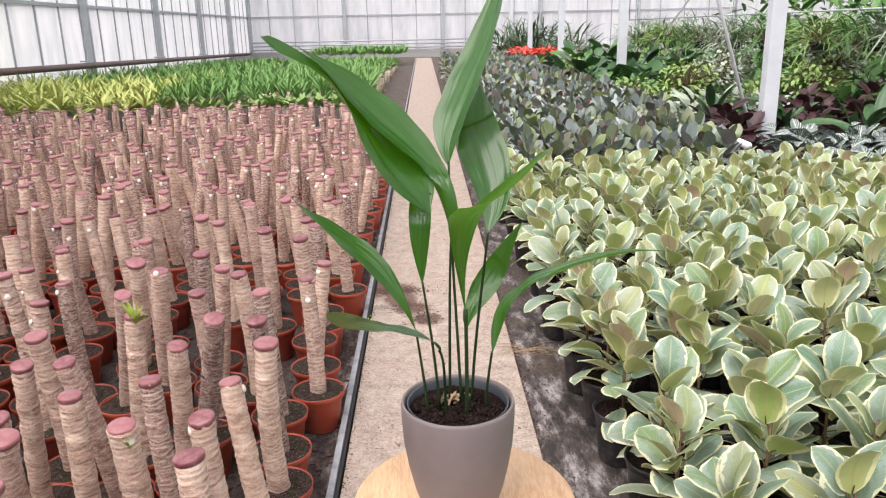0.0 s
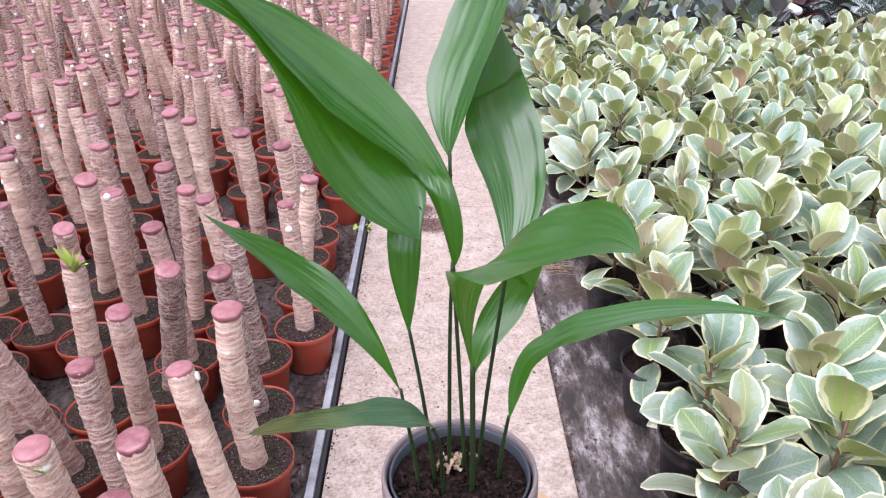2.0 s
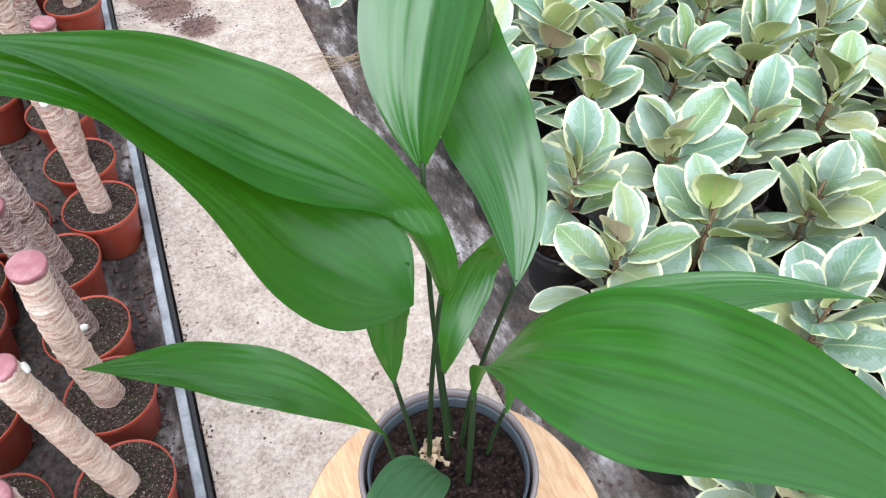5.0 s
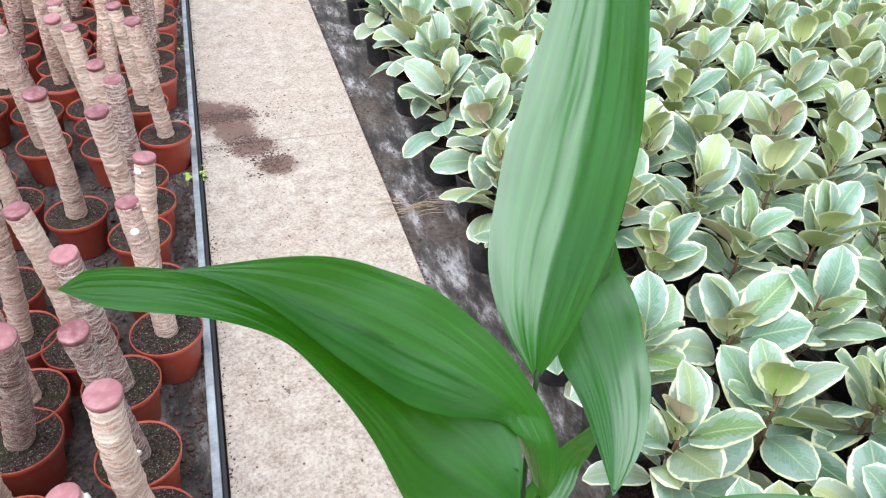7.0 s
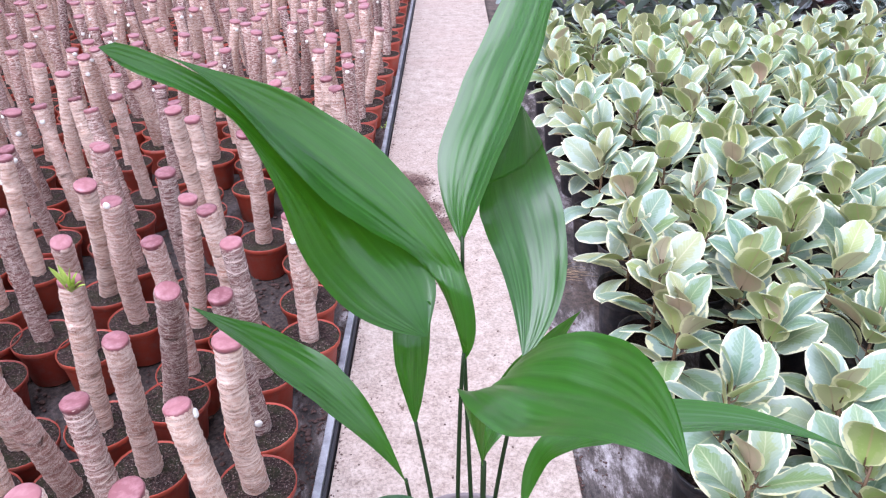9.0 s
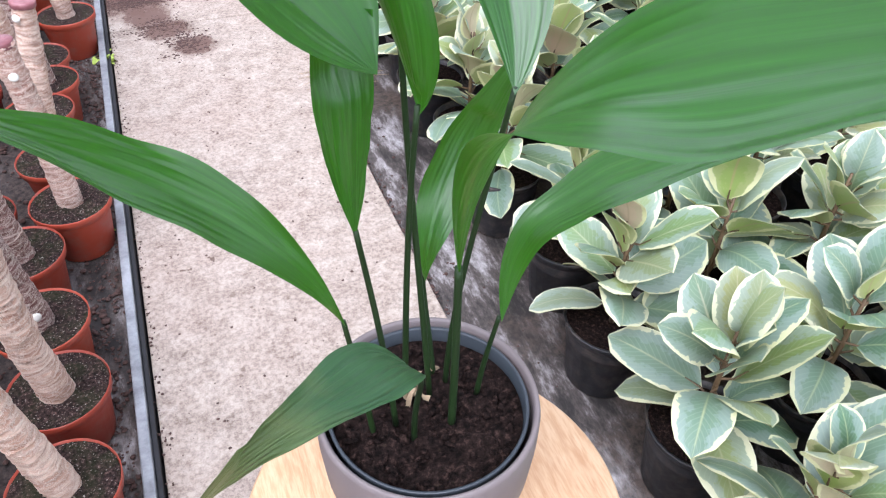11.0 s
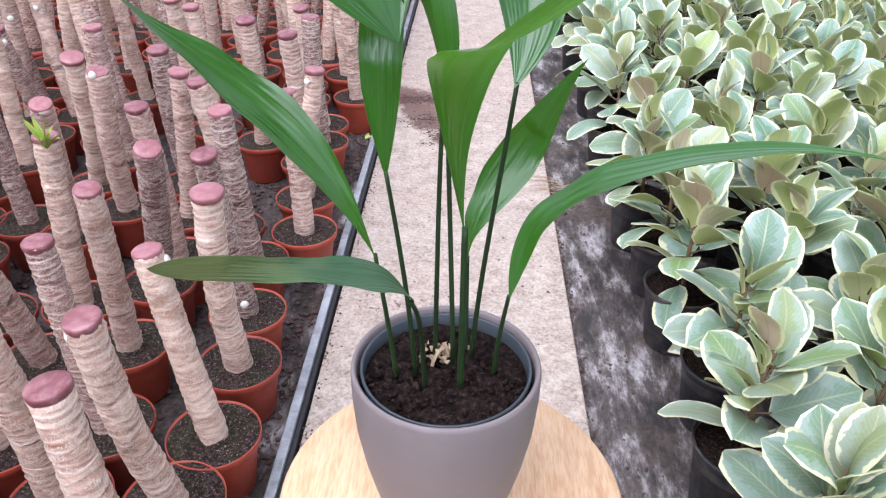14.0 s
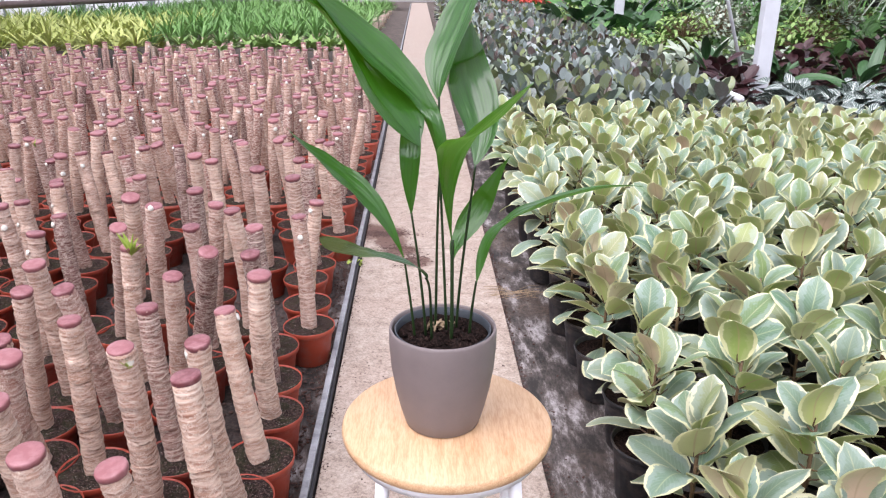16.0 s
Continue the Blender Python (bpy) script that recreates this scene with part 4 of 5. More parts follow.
low_canes = [mesh_of(cane_mesh(k, LENGTHS[k], 0.027, True), CANE, "low") for k in range(8)]
low_cap = mesh_of(lathe([(0.0275, -0.010), (0.0305, 0.001), (0.027, 0.004), (0, 0.003)], 9), WAX, "low")
low_pot = mesh_of(lathe([(0.066, 0), (0.085, 0.115), (POT_R, POT_H), (0.089, POT_H - 0.01), (0.088, POT_H - 0.022)], 12), REDPOT, "low")
jc, jp, jk, js = [], [], [], []
for x, y, top, kind, scar in rest:
    axis = Vector((top[0] - x, top[1] - y, top[2] - SOIL_Z))
    grow = axis.length / LENGTHS[kind]
    axis.normalize()
    m = Matrix.Translation((x, y, SOIL_Z - 0.008)) @ Vector((0, 0, 1)).rotation_difference(axis).to_matrix().to_4x4() @ Matrix.Diagonal((1, 1, grow, 1))
    jc.append((low_canes[kind], m))
    jk.append((low_cap, m @ Matrix.Translation((0, 0, LENGTHS[kind]))))
    jp.append((low_pot, Matrix.Translation((x, y, -0.008))))
    if scar:
        js.append((scar_mesh, m @ Matrix.Rotation(scar[0], 4, "Z") @ Matrix.Translation((0.028, 0, scar[1])) @ Matrix.Rotation(radians(80), 4, "Y")))
quick_join("far_canes", jc, cane_far(), "leafless ringed canes standing in dense rows", "canes")
quick_join("far_cane_caps", jk, WAX, "burgundy wax caps on the dense canes", "wax caps")
quick_join("far_cane_pots", jp, REDPOT, "terracotta plastic pots under the dense canes", "pots")
quick_join("far_cane_soil", [(soils[0], m) for _, m in jp], POTSOIL, "mossy soil in the pots of the dense canes", "soil")
quick_join("far_cane_scars", js, WHITESPOT, "white cut scars on the dense canes", "scars")


# ---- rubber plants ----
BP_R, BP_H = 0.100, 0.175
black_pot = mesh_of(lathe([(0, 0), (0.073, 0), (0.075, 0.003), (0.091, BP_H - 0.02), (0.0945, BP_H - 0.018), (BP_R, BP_H - 0.002), (BP_R - 0.001, BP_H), (0.0945, BP_H), (0.092, BP_H - 0.03), (0.088, BP_H - 0.05)], 24), BLACKPOT, "pot")
ficus_soil = [mesh_of(rough_disc(0.0925, BP_H - 0.016, 20 + k, 6, 20, 0.01), SOIL, "soil") for k in range(2)]


def ficus_leaf(seed):
    """A stiff obovate leaf with a short point: upper and lower skin, the lower one with u shifted by ten."""
    rnd = random.Random(seed)
    bm = bmesh.new()
    L = rnd.uniform(0.136, 0.172)
    half, fold, arch = 0.5 * L * rnd.uniform(0.58, 0.69), rnd.uniform(0.02, 0.18), rnd.uniform(-0.04, 0.13)
    swell, curl, phase = rnd.uniform(0.98, 1.16), rnd.uniform(-0.14, 0.08), rnd.uniform(0, 6)
    rows, cols = 9, 6
    for under in (0, 1):
        grid, uvs = [], []
        for i in range(rows + 1):
            v = i / rows
            w = half * (max(0.0, math.sin(math.pi * min(1.0, v ** swell))) ** 0.46)
            w = max(w, 0.0015)
            row, ur = [], []
            for j in range(cols + 1):
                u = 2 * j / cols - 1
                z = arch * L * math.sin(math.pi * v) + fold * abs(u) * w * (1 - 0.5 * v) + curl * u * u * w - 0.10 * L * v ** 3 + 0.0025 * math.sin(v * 8 + phase + u * 2) * abs(u)
                row.append(Vector((u * w, v * L, z - 0.0011 * under)))
                ur.append((u + 10 * under, v))
            grid.append(row[::-1] if under else row)
            uvs.append(ur[::-1] if under else ur)
        sheet(bm, grid, uvs)
    return mesh_of(bm, FICUS, "leaf")


ficus_leaves = [ficus_leaf(100 + k) for k in range(10)]


def ficus_plan(seed, height=0.33):
    """Leaf poses round a stem for one rubber plant: the low ones spread, the young ones stand up."""
    rnd = random.Random(seed)
    out, a = [], rnd.random() * 6.28
    n = rnd.randint(15, 18)
    for k in range(n):
        f = k / (n - 1)
        a += 2.4 + rnd.uniform(-0.5, 0.5)
        z = BP_H + 0.015 + (height - 0.14) * f ** 0.9
        el = -14 + 90 * f ** 0.75 + rnd.uniform(-20, 16)
        sc = (1.04 - 0.20 * f ** 2) * rnd.uniform(0.80, 1.08)
        m = Matrix.Translation((0.008 * math.cos(a), 0.008 * math.sin(a), z)) @ Matrix.Rotation(a, 4, "Z") @ Matrix.Rotation(radians(el), 4, "X") @ Matrix.Translation((0, 0.024, 0)) @ Matrix.Rotation(rnd.uniform(-0.7, 0.7), 4, "Y") @ Matrix.Diagonal((sc, sc, sc, 1))
        out.append((rnd.randrange(8), m))
    return out


def ficus(seed, x, y, leaves):
    f = tagged(new("rubber_plant"), "variegated rubber plant with cream-edged leaves in a black pot", "rubber plant", "bed of variegated rubber plants")
    f.location = (x, y, -0.008)
    child("pot", black_pot, f)
    child("soil", ficus_soil[seed % 2], f)
    plan = ficus_plan(seed)
    bm = tube(bmesh.new(), [(0, 0, BP_H - 0.03), (0.004, 0.002, 0.28), (0, 0.003, BP_H + 0.25)], [0.006, 0.005, 0.003], 6)
    for k, m in plan:
        p = m @ Vector((0, 0.002, 0))
        tube(bm, [(0, 0, p.z - 0.008), p, m @ Vector((0, 0.03, 0.0))], [0.0028, 0.0022, 0.0012], 5, False)
    part("stem", bm, STEMRED, f)
    if leaves:
        for k, m in plan:
            child("leaf", ficus_leaves[k], f, m)
    else:
        ob = quick_join("foliage", [(ficus_leaves[k], m) for k, m in plan], FICUS_J, "", "")
        ob.parent = f
        del ob["kind"]
    return f


variants = [ficus(300 + k, 0, 0, True) for k in range(9)] + [ficus(400 + k, 0, 0, False) for k in range(7)]
FG = 0.262
spots = []
for j in range(-1, 24):
    for i in range(17):
        y = 0.63 + FG * j
        x = 0.665 + FG * 0.93 * i + (0.5 * FG if j % 2 else 0) * 0.3
        if y > 5.55 - 0.25 * max(0, x - 2.2) or x > 1.3 + 0.62 * y:
            continue
        spots.append((x + SKEW * y, y))
spots.sort(key=lambda c: (c[1] - 0.9) ** 2 + (c[0] - 0.5) ** 2)
rest = []
for n, (x, y) in enumerate(spots):
    x, y = x + pick.uniform(-0.02, 0.02), y + pick.uniform(-0.02, 0.02)
    yaw = pick.random() * 6.28
    s = pick.uniform(0.92, 1.08)
    if n < 130:
        k = pick.randrange(9)
    elif n < 290:
        k = 9 + pick.randrange(7)
    else:
        rest.append((x, y, yaw, s))
        continue
    m = pose(x, y, -0.008, 0, 0, math.degrees(yaw))
    copy_thing(variants[k], m)
for v in variants:
    for o in (*v.children_recursive, v):
        bpy.data.objects.remove(o)
if rest:
    plans = [ficus_plan(500 + k) for k in range(5)]
    quick_join("rubber_plant_bed", [(ficus_leaves[k], pose(x, y, 0, 0, 0, math.degrees(yaw)) @ m) for n, (x, y, yaw, s) in enumerate(rest) for k, m in plans[n % 5]], FICUS_J, "dense variegated rubber plants at the back of the bed", "rubber plants")

# dark wine-leaved rubber plants behind them
def dark_leaf(seed):
    rnd = random.Random(seed)
    bm = bmesh.new()
    L = rnd.uniform(0.12, 0.16)
    oval_leaf(bm, Matrix.Identity(4), L, L * 0.66, 0.03, rnd.uniform(0.1, 0.3), 6, 2, 0.9, 0.05)
    return mesh_of(bm, DARKFICUS_J, "leaf")


dark_leaves = [dark_leaf(k) for k in range(4)]
plans = [ficus_plan(600 + k, 0.38) for k in range(6)]
items = []
y = 5.75
while y < 24:
    x = 0.66
    while x < 2.55 + 0.02 * (y - 6):
        px, py, yaw = x + pick.uniform(-0.03, 0.03) + SKEW * y, y + pick.uniform(-0.03, 0.03), pick.random() * 360
        s = pick.uniform(0.95, 1.15)
        for k, m in plans[pick.randrange(6)][::1 if y < 11 else 2]:
            items.append((dark_leaves[k % 4], pose(px, py, 0, 0, 0, yaw) @ Matrix.Diagonal((s, s, s, 1)) @ m))
        x += 0.215
    y += 0.215
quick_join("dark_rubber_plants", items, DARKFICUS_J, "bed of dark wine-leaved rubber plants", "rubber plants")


# ---- far beds and mixed foliage ----
def strap_tuft(bm, m, rnd, n, length, width, low, high, rows=4):
    """A rosette of arching strap leaves."""
    for k in range(n):
        el = rnd.uniform(low, high)
        L = length * rnd.uniform(0.7, 1.1)
        oval_leaf(bm, m @ Matrix.Rotation(rnd.random() * 6.28, 4, "Z") @ Matrix.Rotation(radians(el), 4, "X"), L, width, 0.0, 0.5, rows, 2, 0.75, rnd.uniform(0.15, 0.5))


YELLOW = leaf_mat("yellow_striped_strap", (0.16, 0.28, 0.05), (0.66, 0.68, 0.20), 5, 0.45, True, (0.74, 0.74, 0.34)).m
GREEN = leaf_mat("green_strap", (0.08, 0.22, 0.05), (0.17, 0.36, 0.08), 6, 0.4, True, (0.28, 0.45, 0.14)).m
LIGHTGREEN = leaf_mat("light_green_foliage", (0.12, 0.24, 0.05), (0.24, 0.38, 0.10), 6, 0.45, True, (0.34, 0.42, 0.16)).m
MIDGREEN = leaf_mat("mid_green_foliage", (0.04, 0.13, 0.03), (0.09, 0.22, 0.05), 6, 0.35, True, (0.16, 0.30, 0.08)).m
DEEPGREEN = leaf_mat("deep_green_foliage", (0.018, 0.06, 0.02), (0.04, 0.11, 0.035), 6, 0.3, True, (0.08, 0.17, 0.05)).m
SILVER = leaf_mat("silver_striped_foliage", (0.10, 0.18, 0.10), (0.42, 0.48, 0.38), 7, 0.4, True, (0.60, 0.62, 0.52)).m
BURGUNDY = leaf_mat("burgundy_foliage", (0.016, 0.005, 0.008), (0.042, 0.013, 0.014), 6, 0.4, True, (0.11, 0.035, 0.03)).m
RED = leaf_mat("red_flower", (0.60, 0.05, 0.03), (0.75, 0.10, 0.07), 4, 0.5, True, (0.8, 0.22, 0.16)).m


def veined_mat():
    k = Mat("white_veined_leaf", 0.35)
    u, v = k.uv()
    au = k.math("ABSOLUTE", u)
    w = k.n("ShaderNodeTexWave", Scale=1.0)
    cv = k.n("ShaderNodeCombineXYZ")
    k.to(k.math("ADD", k.math("MULTIPLY", v, 1.5), k.math("MULTIPLY", au, -0.8)), cv.inputs[0])
    k.to(cv.outputs[0], w.inputs["Vector"])
    c = k.mix(k.ramp(w.outputs["Fac"], (0.82, (0, 0, 0)), (0.95, (0.9, 0.9, 0.9))), (0.03, 0.06, 0.045), (0.62, 0.68, 0.64))
    c = k.mix(k.ramp(au, (0.0, (1, 1, 1)), (0.12, (0, 0, 0))), c, (0.66, 0.72, 0.68))
    return k.color(c).m


VEINED = veined_mat()
bed = random.Random(21)

bm = bmesh.new()
y = 9.15
while y < 12.4:
    x = -7.6
    while x < -3.25:
        strap_tuft(bm, Matrix.Translation((x + bed.uniform(-0.06, 0.06), y + bed.uniform(-0.06, 0.06), bed.uniform(0.40, 0.50))), bed, 22, 0.36, 0.032, 10, 75)
        x += 0.27
    y += 0.3
tagged(part("yellow_dracaena_bed", bm, YELLOW), "bed of yellow-striped dracaenas", "plant bed", kind="stuff")

bm, canes_bm = bmesh.new(), bmesh.new()
y = 9.35
while y < 26:
    step = 0.22 if y < 12 else 0.34
    x = -3.15 - (0 if y < 12.5 else 3.5)
    while x < -0.62:
        px, py = x + bed.uniform(-0.06, 0.06) + SKEW * y, y + bed.uniform(-0.06, 0.06)
        h = bed.uniform(0.50, 0.64) - 0.022 * (y - 9.8)
        strap_tuft(bm, Matrix.Translation((px, py, h - 0.06)), bed, 16 if y < 14 else 11, 0.30, 0.024 if y < 14 else 0.032, 30, 88, 3)
        if y < 10.4 or x > -0.95:
            tube(canes_bm, [(px, py, -0.02), (px + bed.uniform(-0.03, 0.03), py, h)], 0.027, 7)
        x += step
    y += step
tagged(part("green_dracaena_bed", bm, GREEN), "dense bed of green dracaenas on canes", "plant bed", kind="stuff")
tagged(part("dracaena_canes", canes_bm, cane_far()), "bare brown canes carrying the green dracaenas", "canes", kind="stuff")

bm = bmesh.new()
for k in range(60):
    strap_tuft(bm, Matrix.Translation((bed.uniform(-2.8, -0.75), bed.uniform(8.85, 9.15), bed.uniform(0.45, 0.52))), bed, 7, 0.16, 0.05, 20, 70, 3)
tagged(part("young_dracaena_row", bm, LIGHTGREEN), "row of young bright green dracaenas", "plant bed", kind="stuff")

bm = bmesh.new()
for k in range(170):
    strap_tuft(bm, Matrix.Translation((bed.uniform(-4.2, -0.9), bed.uniform(28, 30.5), bed.uniform(0.35, 0.45))), bed, 8, 0.32, 0.05, 30, 85, 3)
tagged(part("end_dracaena_bed", bm, GREEN), "far bed of green dracaenas by the end wall", "plant bed", kind="stuff")


def clump(kind, label, x, y, z0, h, spread, n, size, ratio, material, droop=0.25, low=-10, high=70, rows=4, cols=2, fold=0.3, pot_z=None):
    """A leafy plant: leaves on thin stems filling a dome, in a dark pot."""
    rnd = random.Random(int(x * 1000 + y * 77 + n))
    p = tagged(new(kind), label, "foliage plant", "mixed foliage plants")
    p.location = (x, y, z0)
    bm, st = bmesh.new(), bmesh.new()
    for k in range(n):
        a, r, f = rnd.random() * 6.28, spread * math.sqrt(rnd.random()), rnd.random()
        z = h * f * math.sqrt(max(0.05, 1 - (r / spread) ** 2 * 0.8))
        m = Matrix.Translation((r * math.cos(a), r * math.sin(a), z)) @ Matrix.Rotation(a - 1.57 + rnd.uniform(-0.8, 0.8), 4, "Z") @ Matrix.Rotation(radians(rnd.uniform(low, high)), 4, "X") @ Matrix.Rotation(rnd.uniform(-0.6, 0.6), 4, "Y")
        L = size * rnd.uniform(0.65, 1.15)
        oval_leaf(bm, m, L, L * ratio, 0.0, fold, rows, cols, 0.75, droop * rnd.random())
        if k % 3 == 0:
            tube(st, [(0, 0, 0), (r * 0.5 * math.cos(a), r * 0.5 * math.sin(a), z * 0.6), (r * math.cos(a), r * math.sin(a), z)], 0.004, 4, False)
    part("foliage", bm, material, p)
    part("stem", st, STEMRED, p)
    base = -z0 - 0.02 if pot_z is None else pot_z
    part("pot", lathe([(0, base), (0.09, base), (0.12, min(0.02, base + 0.3)), (0.125, min(0.03, base + 0.31)), (0, min(0.0, base + 0.28))], 14), BLACKPOT, p)
    return p


SMALL = "small-leaved bright green foliage plant in a pot"
for x, y, s in ((2.85, 9.4, 1.0), (3.2, 9.9, 1.1), (2.75, 10.3, 1.0), (3.55, 10.4, 1.1), (3.0, 11.2, 1.0), (4.1, 9.6, 1.0), (4.6, 10.2, 1.2)):
    clump("bushy_plant", SMALL, x, y, 0.22, 0.38 * s, 0.32 * s, 330, 0.075, 0.5, LIGHTGREEN)
for x, y in ((2.9, 8.5), (3.15, 8.9), (3.5, 9.0), (3.9, 8.9)):
    clump("striped_foliage_plant", "foliage plant with silver-striped arching leaves", x, y, 0.22, 0.30, 0.26, 34, 0.26, 0.34, SILVER, 0.4, 5, 60, 6, 4)
for x, y, s in ((2.95, 7.45, 1.0), (2.8, 7.0, 0.8), (3.1, 7.9, 1.1), (4.1, 8.3, 1.1), (4.5, 8.6, 1.2), (4.9, 8.2, 1.1), (5.3, 8.7, 1.2), (3.85, 7.9, 0.9)):
    clump("burgundy_foliage_plant", "dark burgundy broad-leaved foliage plant in a pot", x, y, 0.10, 0.45 * s, 0.30 * s, 60, 0.19, 0.6, BURGUNDY, 0.4, -10, 60, 5, 4)
for x, y in ((3.0, 7.95), (3.7, 7.75), (4.35, 7.5), (4.8, 7.5), (3.8, 10.9), (5.2, 9.4)):
    clump("broad_leaf_plant", "foliage plant with long glossy deep green leaves", x, y, 0.2, 0.30, 0.16, 14, 0.40, 0.26, DEEPGREEN, 0.5, 25, 80, 7, 4)
k = 0
for y in (5.7, 6.0, 6.35, 6.7, 7.0):
    for i in range(6):
        x = 2.75 + 0.31 * i + 0.13 * (k % 2) + 0.10 * (y - 5.7)
        if x > 3.05:
            clump("arrowhead_plant", "dark arrow-leaved plant with bold white veins in a pot", x, y + bed.uniform(-0.08, 0.08), 0.12, 0.28, 0.20, 26, 0.17, 0.62, VEINED, 0.5, -5, 55, 6, 6)
        k += 1
for x, y, z in ((3.35, 9.9, 0.5), (3.8, 10.2, 0.55), (4.2, 10.8, 0.6), (2.7, 14.4, 0.4), (4.7, 9.3, 0.5), (5.2, 9.9, 0.7), (5.7, 10.5, 0.8)):
    clump("trailing_plant", "trailing foliage plant with small cream-green leaves", x, y, z, 0.42, 0.36, 360, 0.07, 0.6, SILVER if (x * 10) % 2 < 1 else LIGHTGREEN, 0.3, -60, 50)
for x, y in ((2.72, 13.8), (3.65, 13.4), (3.4, 14.6), (3.0, 15.3), (3.6, 15.4), (3.5, 11.6), (4.0, 12.2), (3.9, 16.5), (3.2, 17.0), (4.5, 13.5)):
    clump("monstera", "big split-leaved monstera with deep green leaves", x, y, 0.2, 0.62, 0.45, 46, 0.36, 0.75, MIDGREEN if int(y * 10) % 2 else DEEPGREEN, 0.3, -25, 55, 5, 4)
for x, y in ((2.55, 21.6), (2.9, 22.2), (3.25, 21.8), (2.75, 22.9), (3.5, 22.5)):
    clump("red_flowering_plant", "plant covered in bright red flowers", x, y, 0.46, 0.24, 0.36, 150, 0.13, 0.55, RED, 0.3, -20, 50, 3)
for x, y in ((2.5, 25.8), (3.0, 26.5), (3.6, 26.0), (4.2, 27.0), (3.3, 27.8), (4.4, 24.0)):
    clump("palm", "feathery dark green palm", x, y, 0.3, 1.0, 0.7, 150, 0.55, 0.09, DEEPGREEN, 0.6, -20, 75, 4)

rail = tagged(new("hanging_rail"), "steel rail with hooks for hanging baskets", "rail")
part("bar", tube(bmesh.new(), [(3.6, 14.0, 1.38), (5.6, 7.6, 1.46)], 0.012, 8), FRAME, rail)
part("bar", tube(bmesh.new(), [(3.6, 14.02, 4.5), (3.6, 14.0, 1.38)], 0.008, 6), FRAME, rail)
part("bar", tube(bmesh.new(), [(5.6, 7.62, 4.5), (5.6, 7.6, 1.46)], 0.008, 6), FRAME, rail)
for i in range(26):
    f = (i + 0.5) / 26
    q = Vector((3.6, 14.0, 1.38)).lerp(Vector((5.6, 7.6, 1.46)), f)
    part("hook", tube(bmesh.new(), [q + Vector(v) for v in ((0, 0, 0.02), (0.03, 0, 0.0), (0.03, 0, -0.05), (0.0, 0, -0.08), (-0.02, 0, -0.06))], 0.004, 5), FRAME, rail)
for i, f in enumerate((0.06, 0.18, 0.3, 0.42, 0.52, 0.66, 0.78, 0.86, 0.95)):
    q = Vector((3.65, 14.0, 0.98)).lerp(Vector((5.6, 7.6, 1.06)), f)
    mat = (MIDGREEN, LIGHTGREEN, MIDGREEN, SILVER)[i % 4]
    c = clump("hanging_basket", "hanging basket with long arching leaves under the rail", q.x, q.y, q.z, 0.36, 0.36, 260, 0.30, 0.06, mat, 1.1, -20, 70, 5, 2, pot_z=-0.07)
    part("wire", tube(bmesh.new(), [(0, 0, 0), (0, 0, 1.30 - q.z + 0.05)], 0.003, 5), FRAME, c)

# dense undergrowth filling the benches
bm = bmesh.new()
for k in range(5200):
    y = bed.uniform(8.2, 24)
    x = 2.95 + 7.5 * bed.random() ** 1.5
    if y < 10 and x < 4.2:
        continue
    z = bed.uniform(0.05, 0.45 + 0.12 * max(0, x - 4.0))
    oval_leaf(bm, pose(x, y, z, bed.uniform(-20, 70), bed.uniform(-30, 30), bed.uniform(0, 360)), bed.uniform(0.12, 0.34), bed.uniform(0.05, 0.13), 0, 0.3, 3, 2, 0.75, 0.2)
tagged(part("bench_foliage", bm, MIDGREEN), "dense mixed green foliage covering the benches", "foliage", kind="stuff")
bm = bmesh.new()
for k in range(1500):
    x, y = bed.uniform(5.6, 9), bed.uniform(8, 15)
    oval_leaf(bm, pose(x, y, bed.uniform(0.5, 2.2), bed.uniform(-50, 60), bed.uniform(-30, 30), bed.uniform(0, 360)), bed.uniform(0.15, 0.45), bed.uniform(0.06, 0.16), 0, 0.3, 3, 2, 0.75, 0.3)
tagged(part("tall_foliage", bm, MIDGREEN), "tall mixed green foliage behind the benches", "foliage", kind="stuff")

pipe = tagged(part("bed_pipe", tube(bmesh.new(), [(2.86, 9.6, 0.33), (2.66, 6.2, 0.36)], 0.03, 10), WHITEPAINT), "white pipe edging the bed of dark rubber plants", "pipe")

# ---- spilt soil, weeds and crumbs on the path ----
def crumb(seed):
    bm = bmesh.new()
    bmesh.ops.create_icosphere(bm, subdivisions=1, radius=1)
    for v in bm.verts:
        v.co *= 1 + 0.4 * noise.noise((v.co.x * 2 + seed, v.co.y * 2, v.co.z * 2))
        v.co.z *= 0.4
    return mesh_of(bm, CRUMB, "crumb", False)


crumbs = [crumb(3 * k) for k in range(4)]
items = []


def scatter(x, y, sx, sy, n, lo, hi, z=0.004):
    for k in range(n):
        s = bed.uniform(lo, hi) * bed.random() ** 0.7 + lo * 0.4
        items.append((crumbs[k % 4], pose(x + bed.gauss(0, sx), y + bed.gauss(0, sy), z, 0, 0, bed.uniform(0, 360)) @ Matrix.Diagonal((s, s, s, 1))))


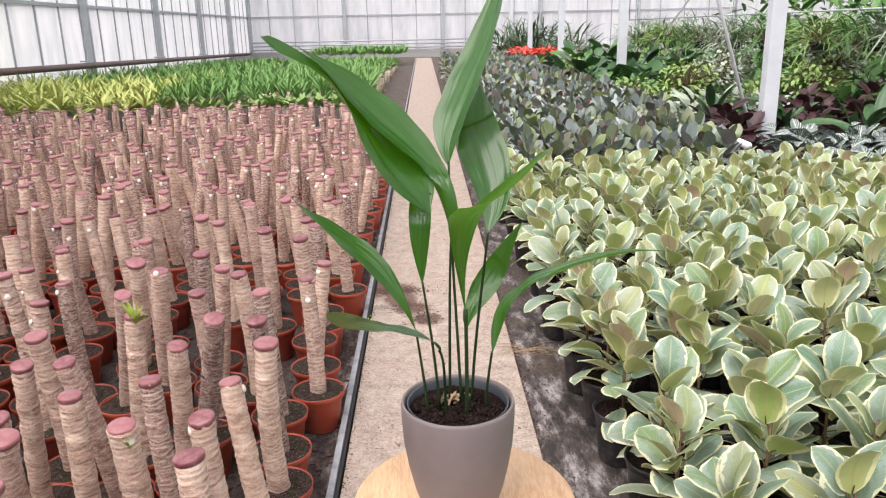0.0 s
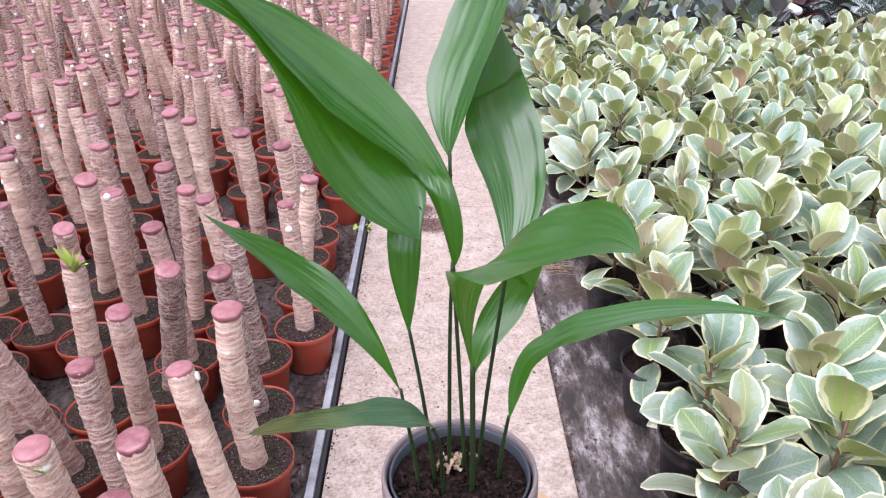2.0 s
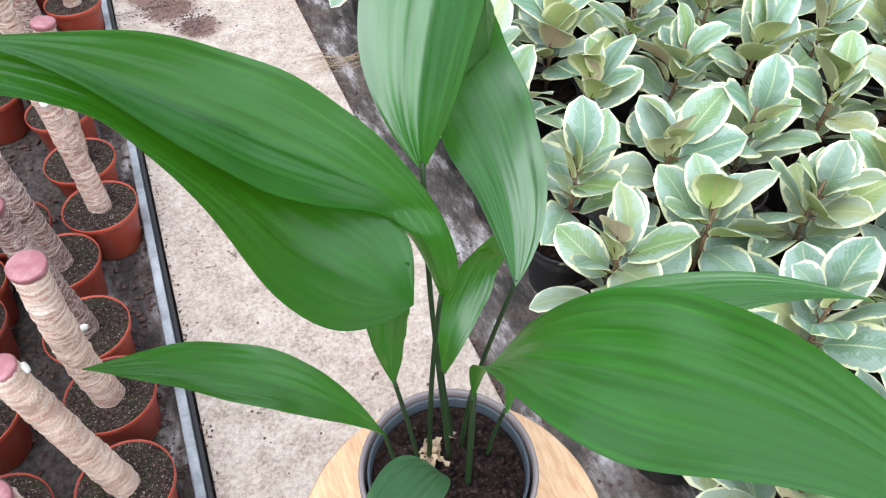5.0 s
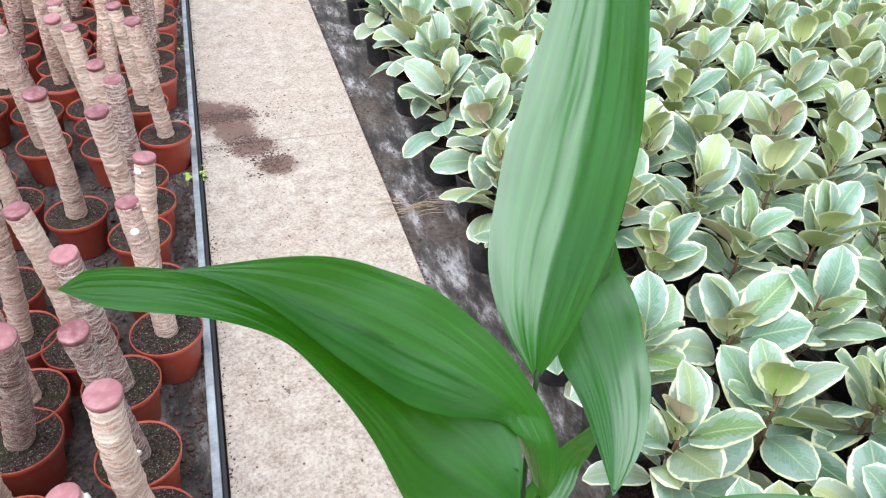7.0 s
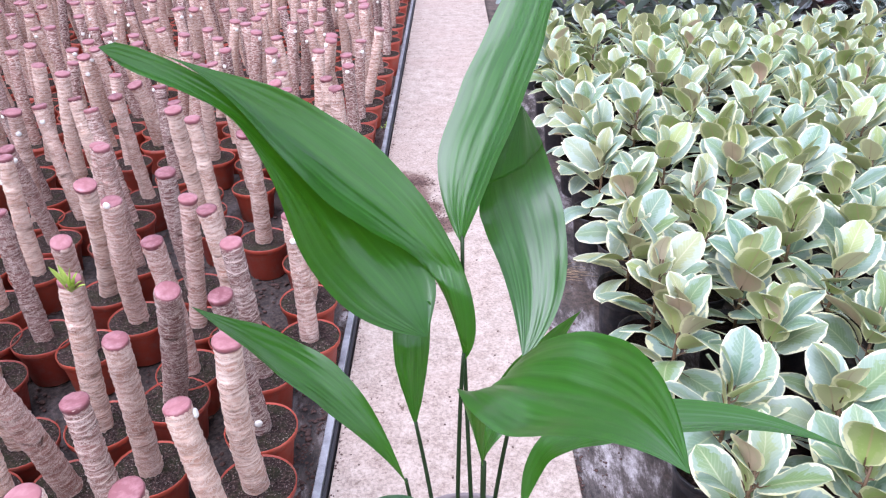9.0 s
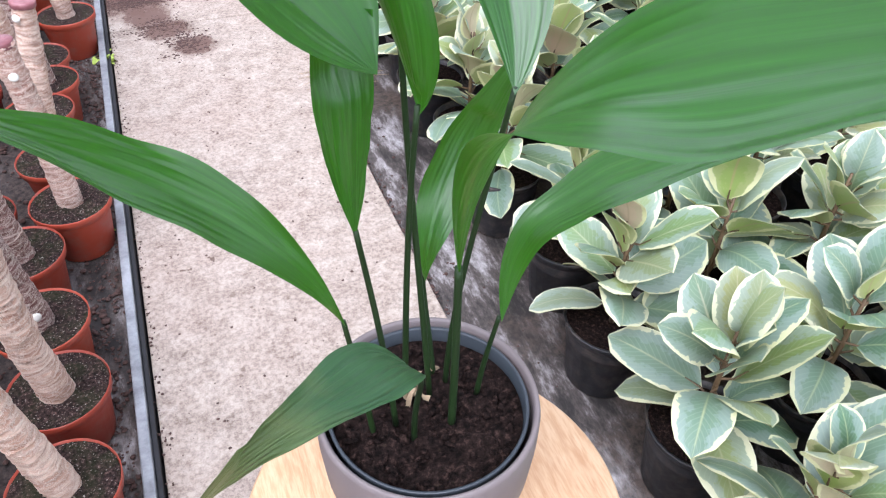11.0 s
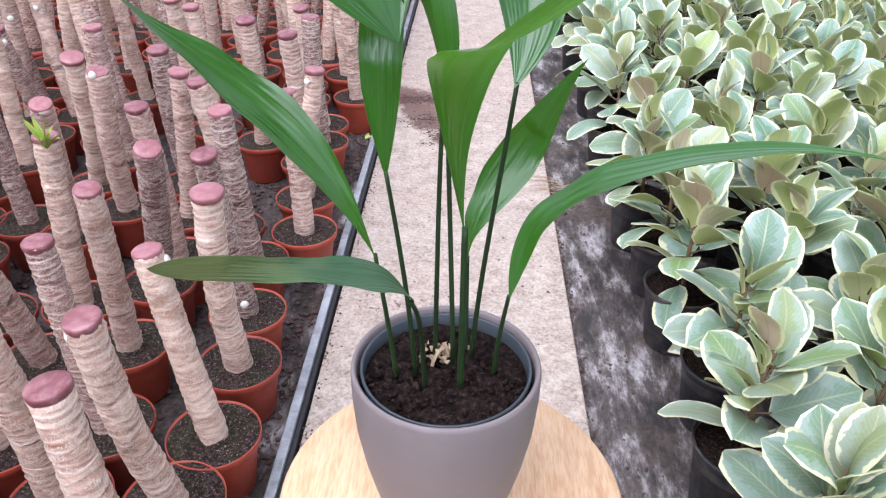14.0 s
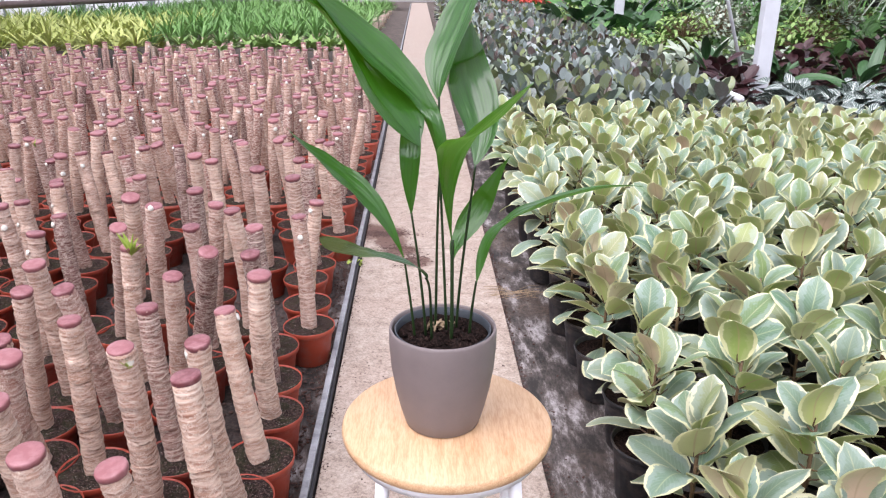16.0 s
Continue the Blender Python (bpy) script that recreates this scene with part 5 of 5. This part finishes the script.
scatter(0.0, 3.47, 0.035, 0.05, 420, 0.002, 0.007)
scatter(-0.09, 3.62, 0.06, 0.05, 380, 0.002, 0.006)
scatter(-0.16, 3.86, 0.07, 0.028, 1100, 0.0015, 0.006)
scatter(0.02, 3.9, 0.16, 0.06, 90, 0.002, 0.006)
for k in range(420):
    y = bed.uniform(1.2, 8)
    scatter(bed.uniform(-0.21, 0.40) + SKEW * y, y, 0.02, 0.03, 2, 0.0012, 0.0045)
for k in range(620):
    y = bed.uniform(0.8, 5.5)
    scatter(bed.uniform(-0.34, -0.262) + SKEW * y, y, 0.012, 0.03, 5, 0.002, 0.007, -0.006)
for k in range(900):
    y = bed.uniform(1.1, 3.6)
    scatter(bed.uniform(-1.35, -0.30) + SKEW * y, y, 0.03, 0.03, 4, 0.003, 0.010, -0.004)
for k in range(420):
    y = bed.uniform(0.9, 6.5)
    scatter(0.425 + SKEW * y, y, 0.008, 0.03, 4, 0.002, 0.006, -0.002)
    scatter(-0.215 + SKEW * y, y, 0.006, 0.03, 2, 0.0012, 0.004, 0.005)
for k in range(260):
    y = bed.uniform(0.8, 7)
    scatter(bed.uniform(0.43, 0.56) + SKEW * y, y, 0.02, 0.03, 2, 0.0015, 0.006, -0.006)
quick_join("soil_crumbs", items, CRUMB, "dark peat crumbs spilt on and beside the path", "soil crumbs")

bm = bmesh.new()
oval_leaf(bm, Matrix.Identity(4), 0.022, 0.014, 0, 0.3, 4, 2, 0.75, 0.2)
weed_leaf = mesh_of(bm, SHOOT, "leaf")
for x, y, z in ((-0.285, 3.42, 1.0), (-0.31, 2.5, 0.6), (-0.30, 4.6, 0.8)):
    w = tagged(new("weed"), "small bright green weed growing beside the steel edging", "weed", "weeds beside the path")
    w.location = (x, y, -0.008)
    for i in range(26):
        child("leaf", weed_leaf, w, pose(bed.gauss(0, 0.018) * z, bed.gauss(0, 0.022) * z, bed.uniform(0, 0.03) * z, bed.uniform(0, 70), 0, bed.uniform(0, 360)) @ Matrix.Diagonal((z, z, z, 1)))
bm = bmesh.new()
for i in range(40):
    a, q = bed.uniform(-0.5, 0.5) + (3.14 if i % 2 else 0), Vector((0.455 + bed.gauss(0, 0.02), 3.05 + bed.gauss(0, 0.03), 0.0))
    tube(bm, [q, q + Vector((0.05 * math.cos(a), 0.05 * math.sin(a), 0.01)), q + Vector((0.10 * math.cos(a), 0.08 * math.sin(a), 0.004))], 0.0007, 3, False)
tagged(part("dry_grass", bm, LITTER), "wisps of dry straw on the wet ground cloth", "dry grass")

# coarse peat lumps in the plant pot
items = []
for k in range(420):
    a, r = bed.random() * 6.28, 0.08 * math.sqrt(bed.random())
    s = bed.uniform(0.0012, 0.0042)
    items.append((crumbs[k % 4], pose(CX + r * math.cos(a), CY + r * math.sin(a), SEAT + H - 0.019, bed.uniform(0, 50), bed.uniform(0, 50), bed.uniform(0, 360)) @ Matrix.Diagonal((s * bed.uniform(0.7, 2.0), s, s * 1.6, 1))))
quick_join("peat_lumps", items, SOIL, "coarse dark peat lumps in the taupe pot", "peat")
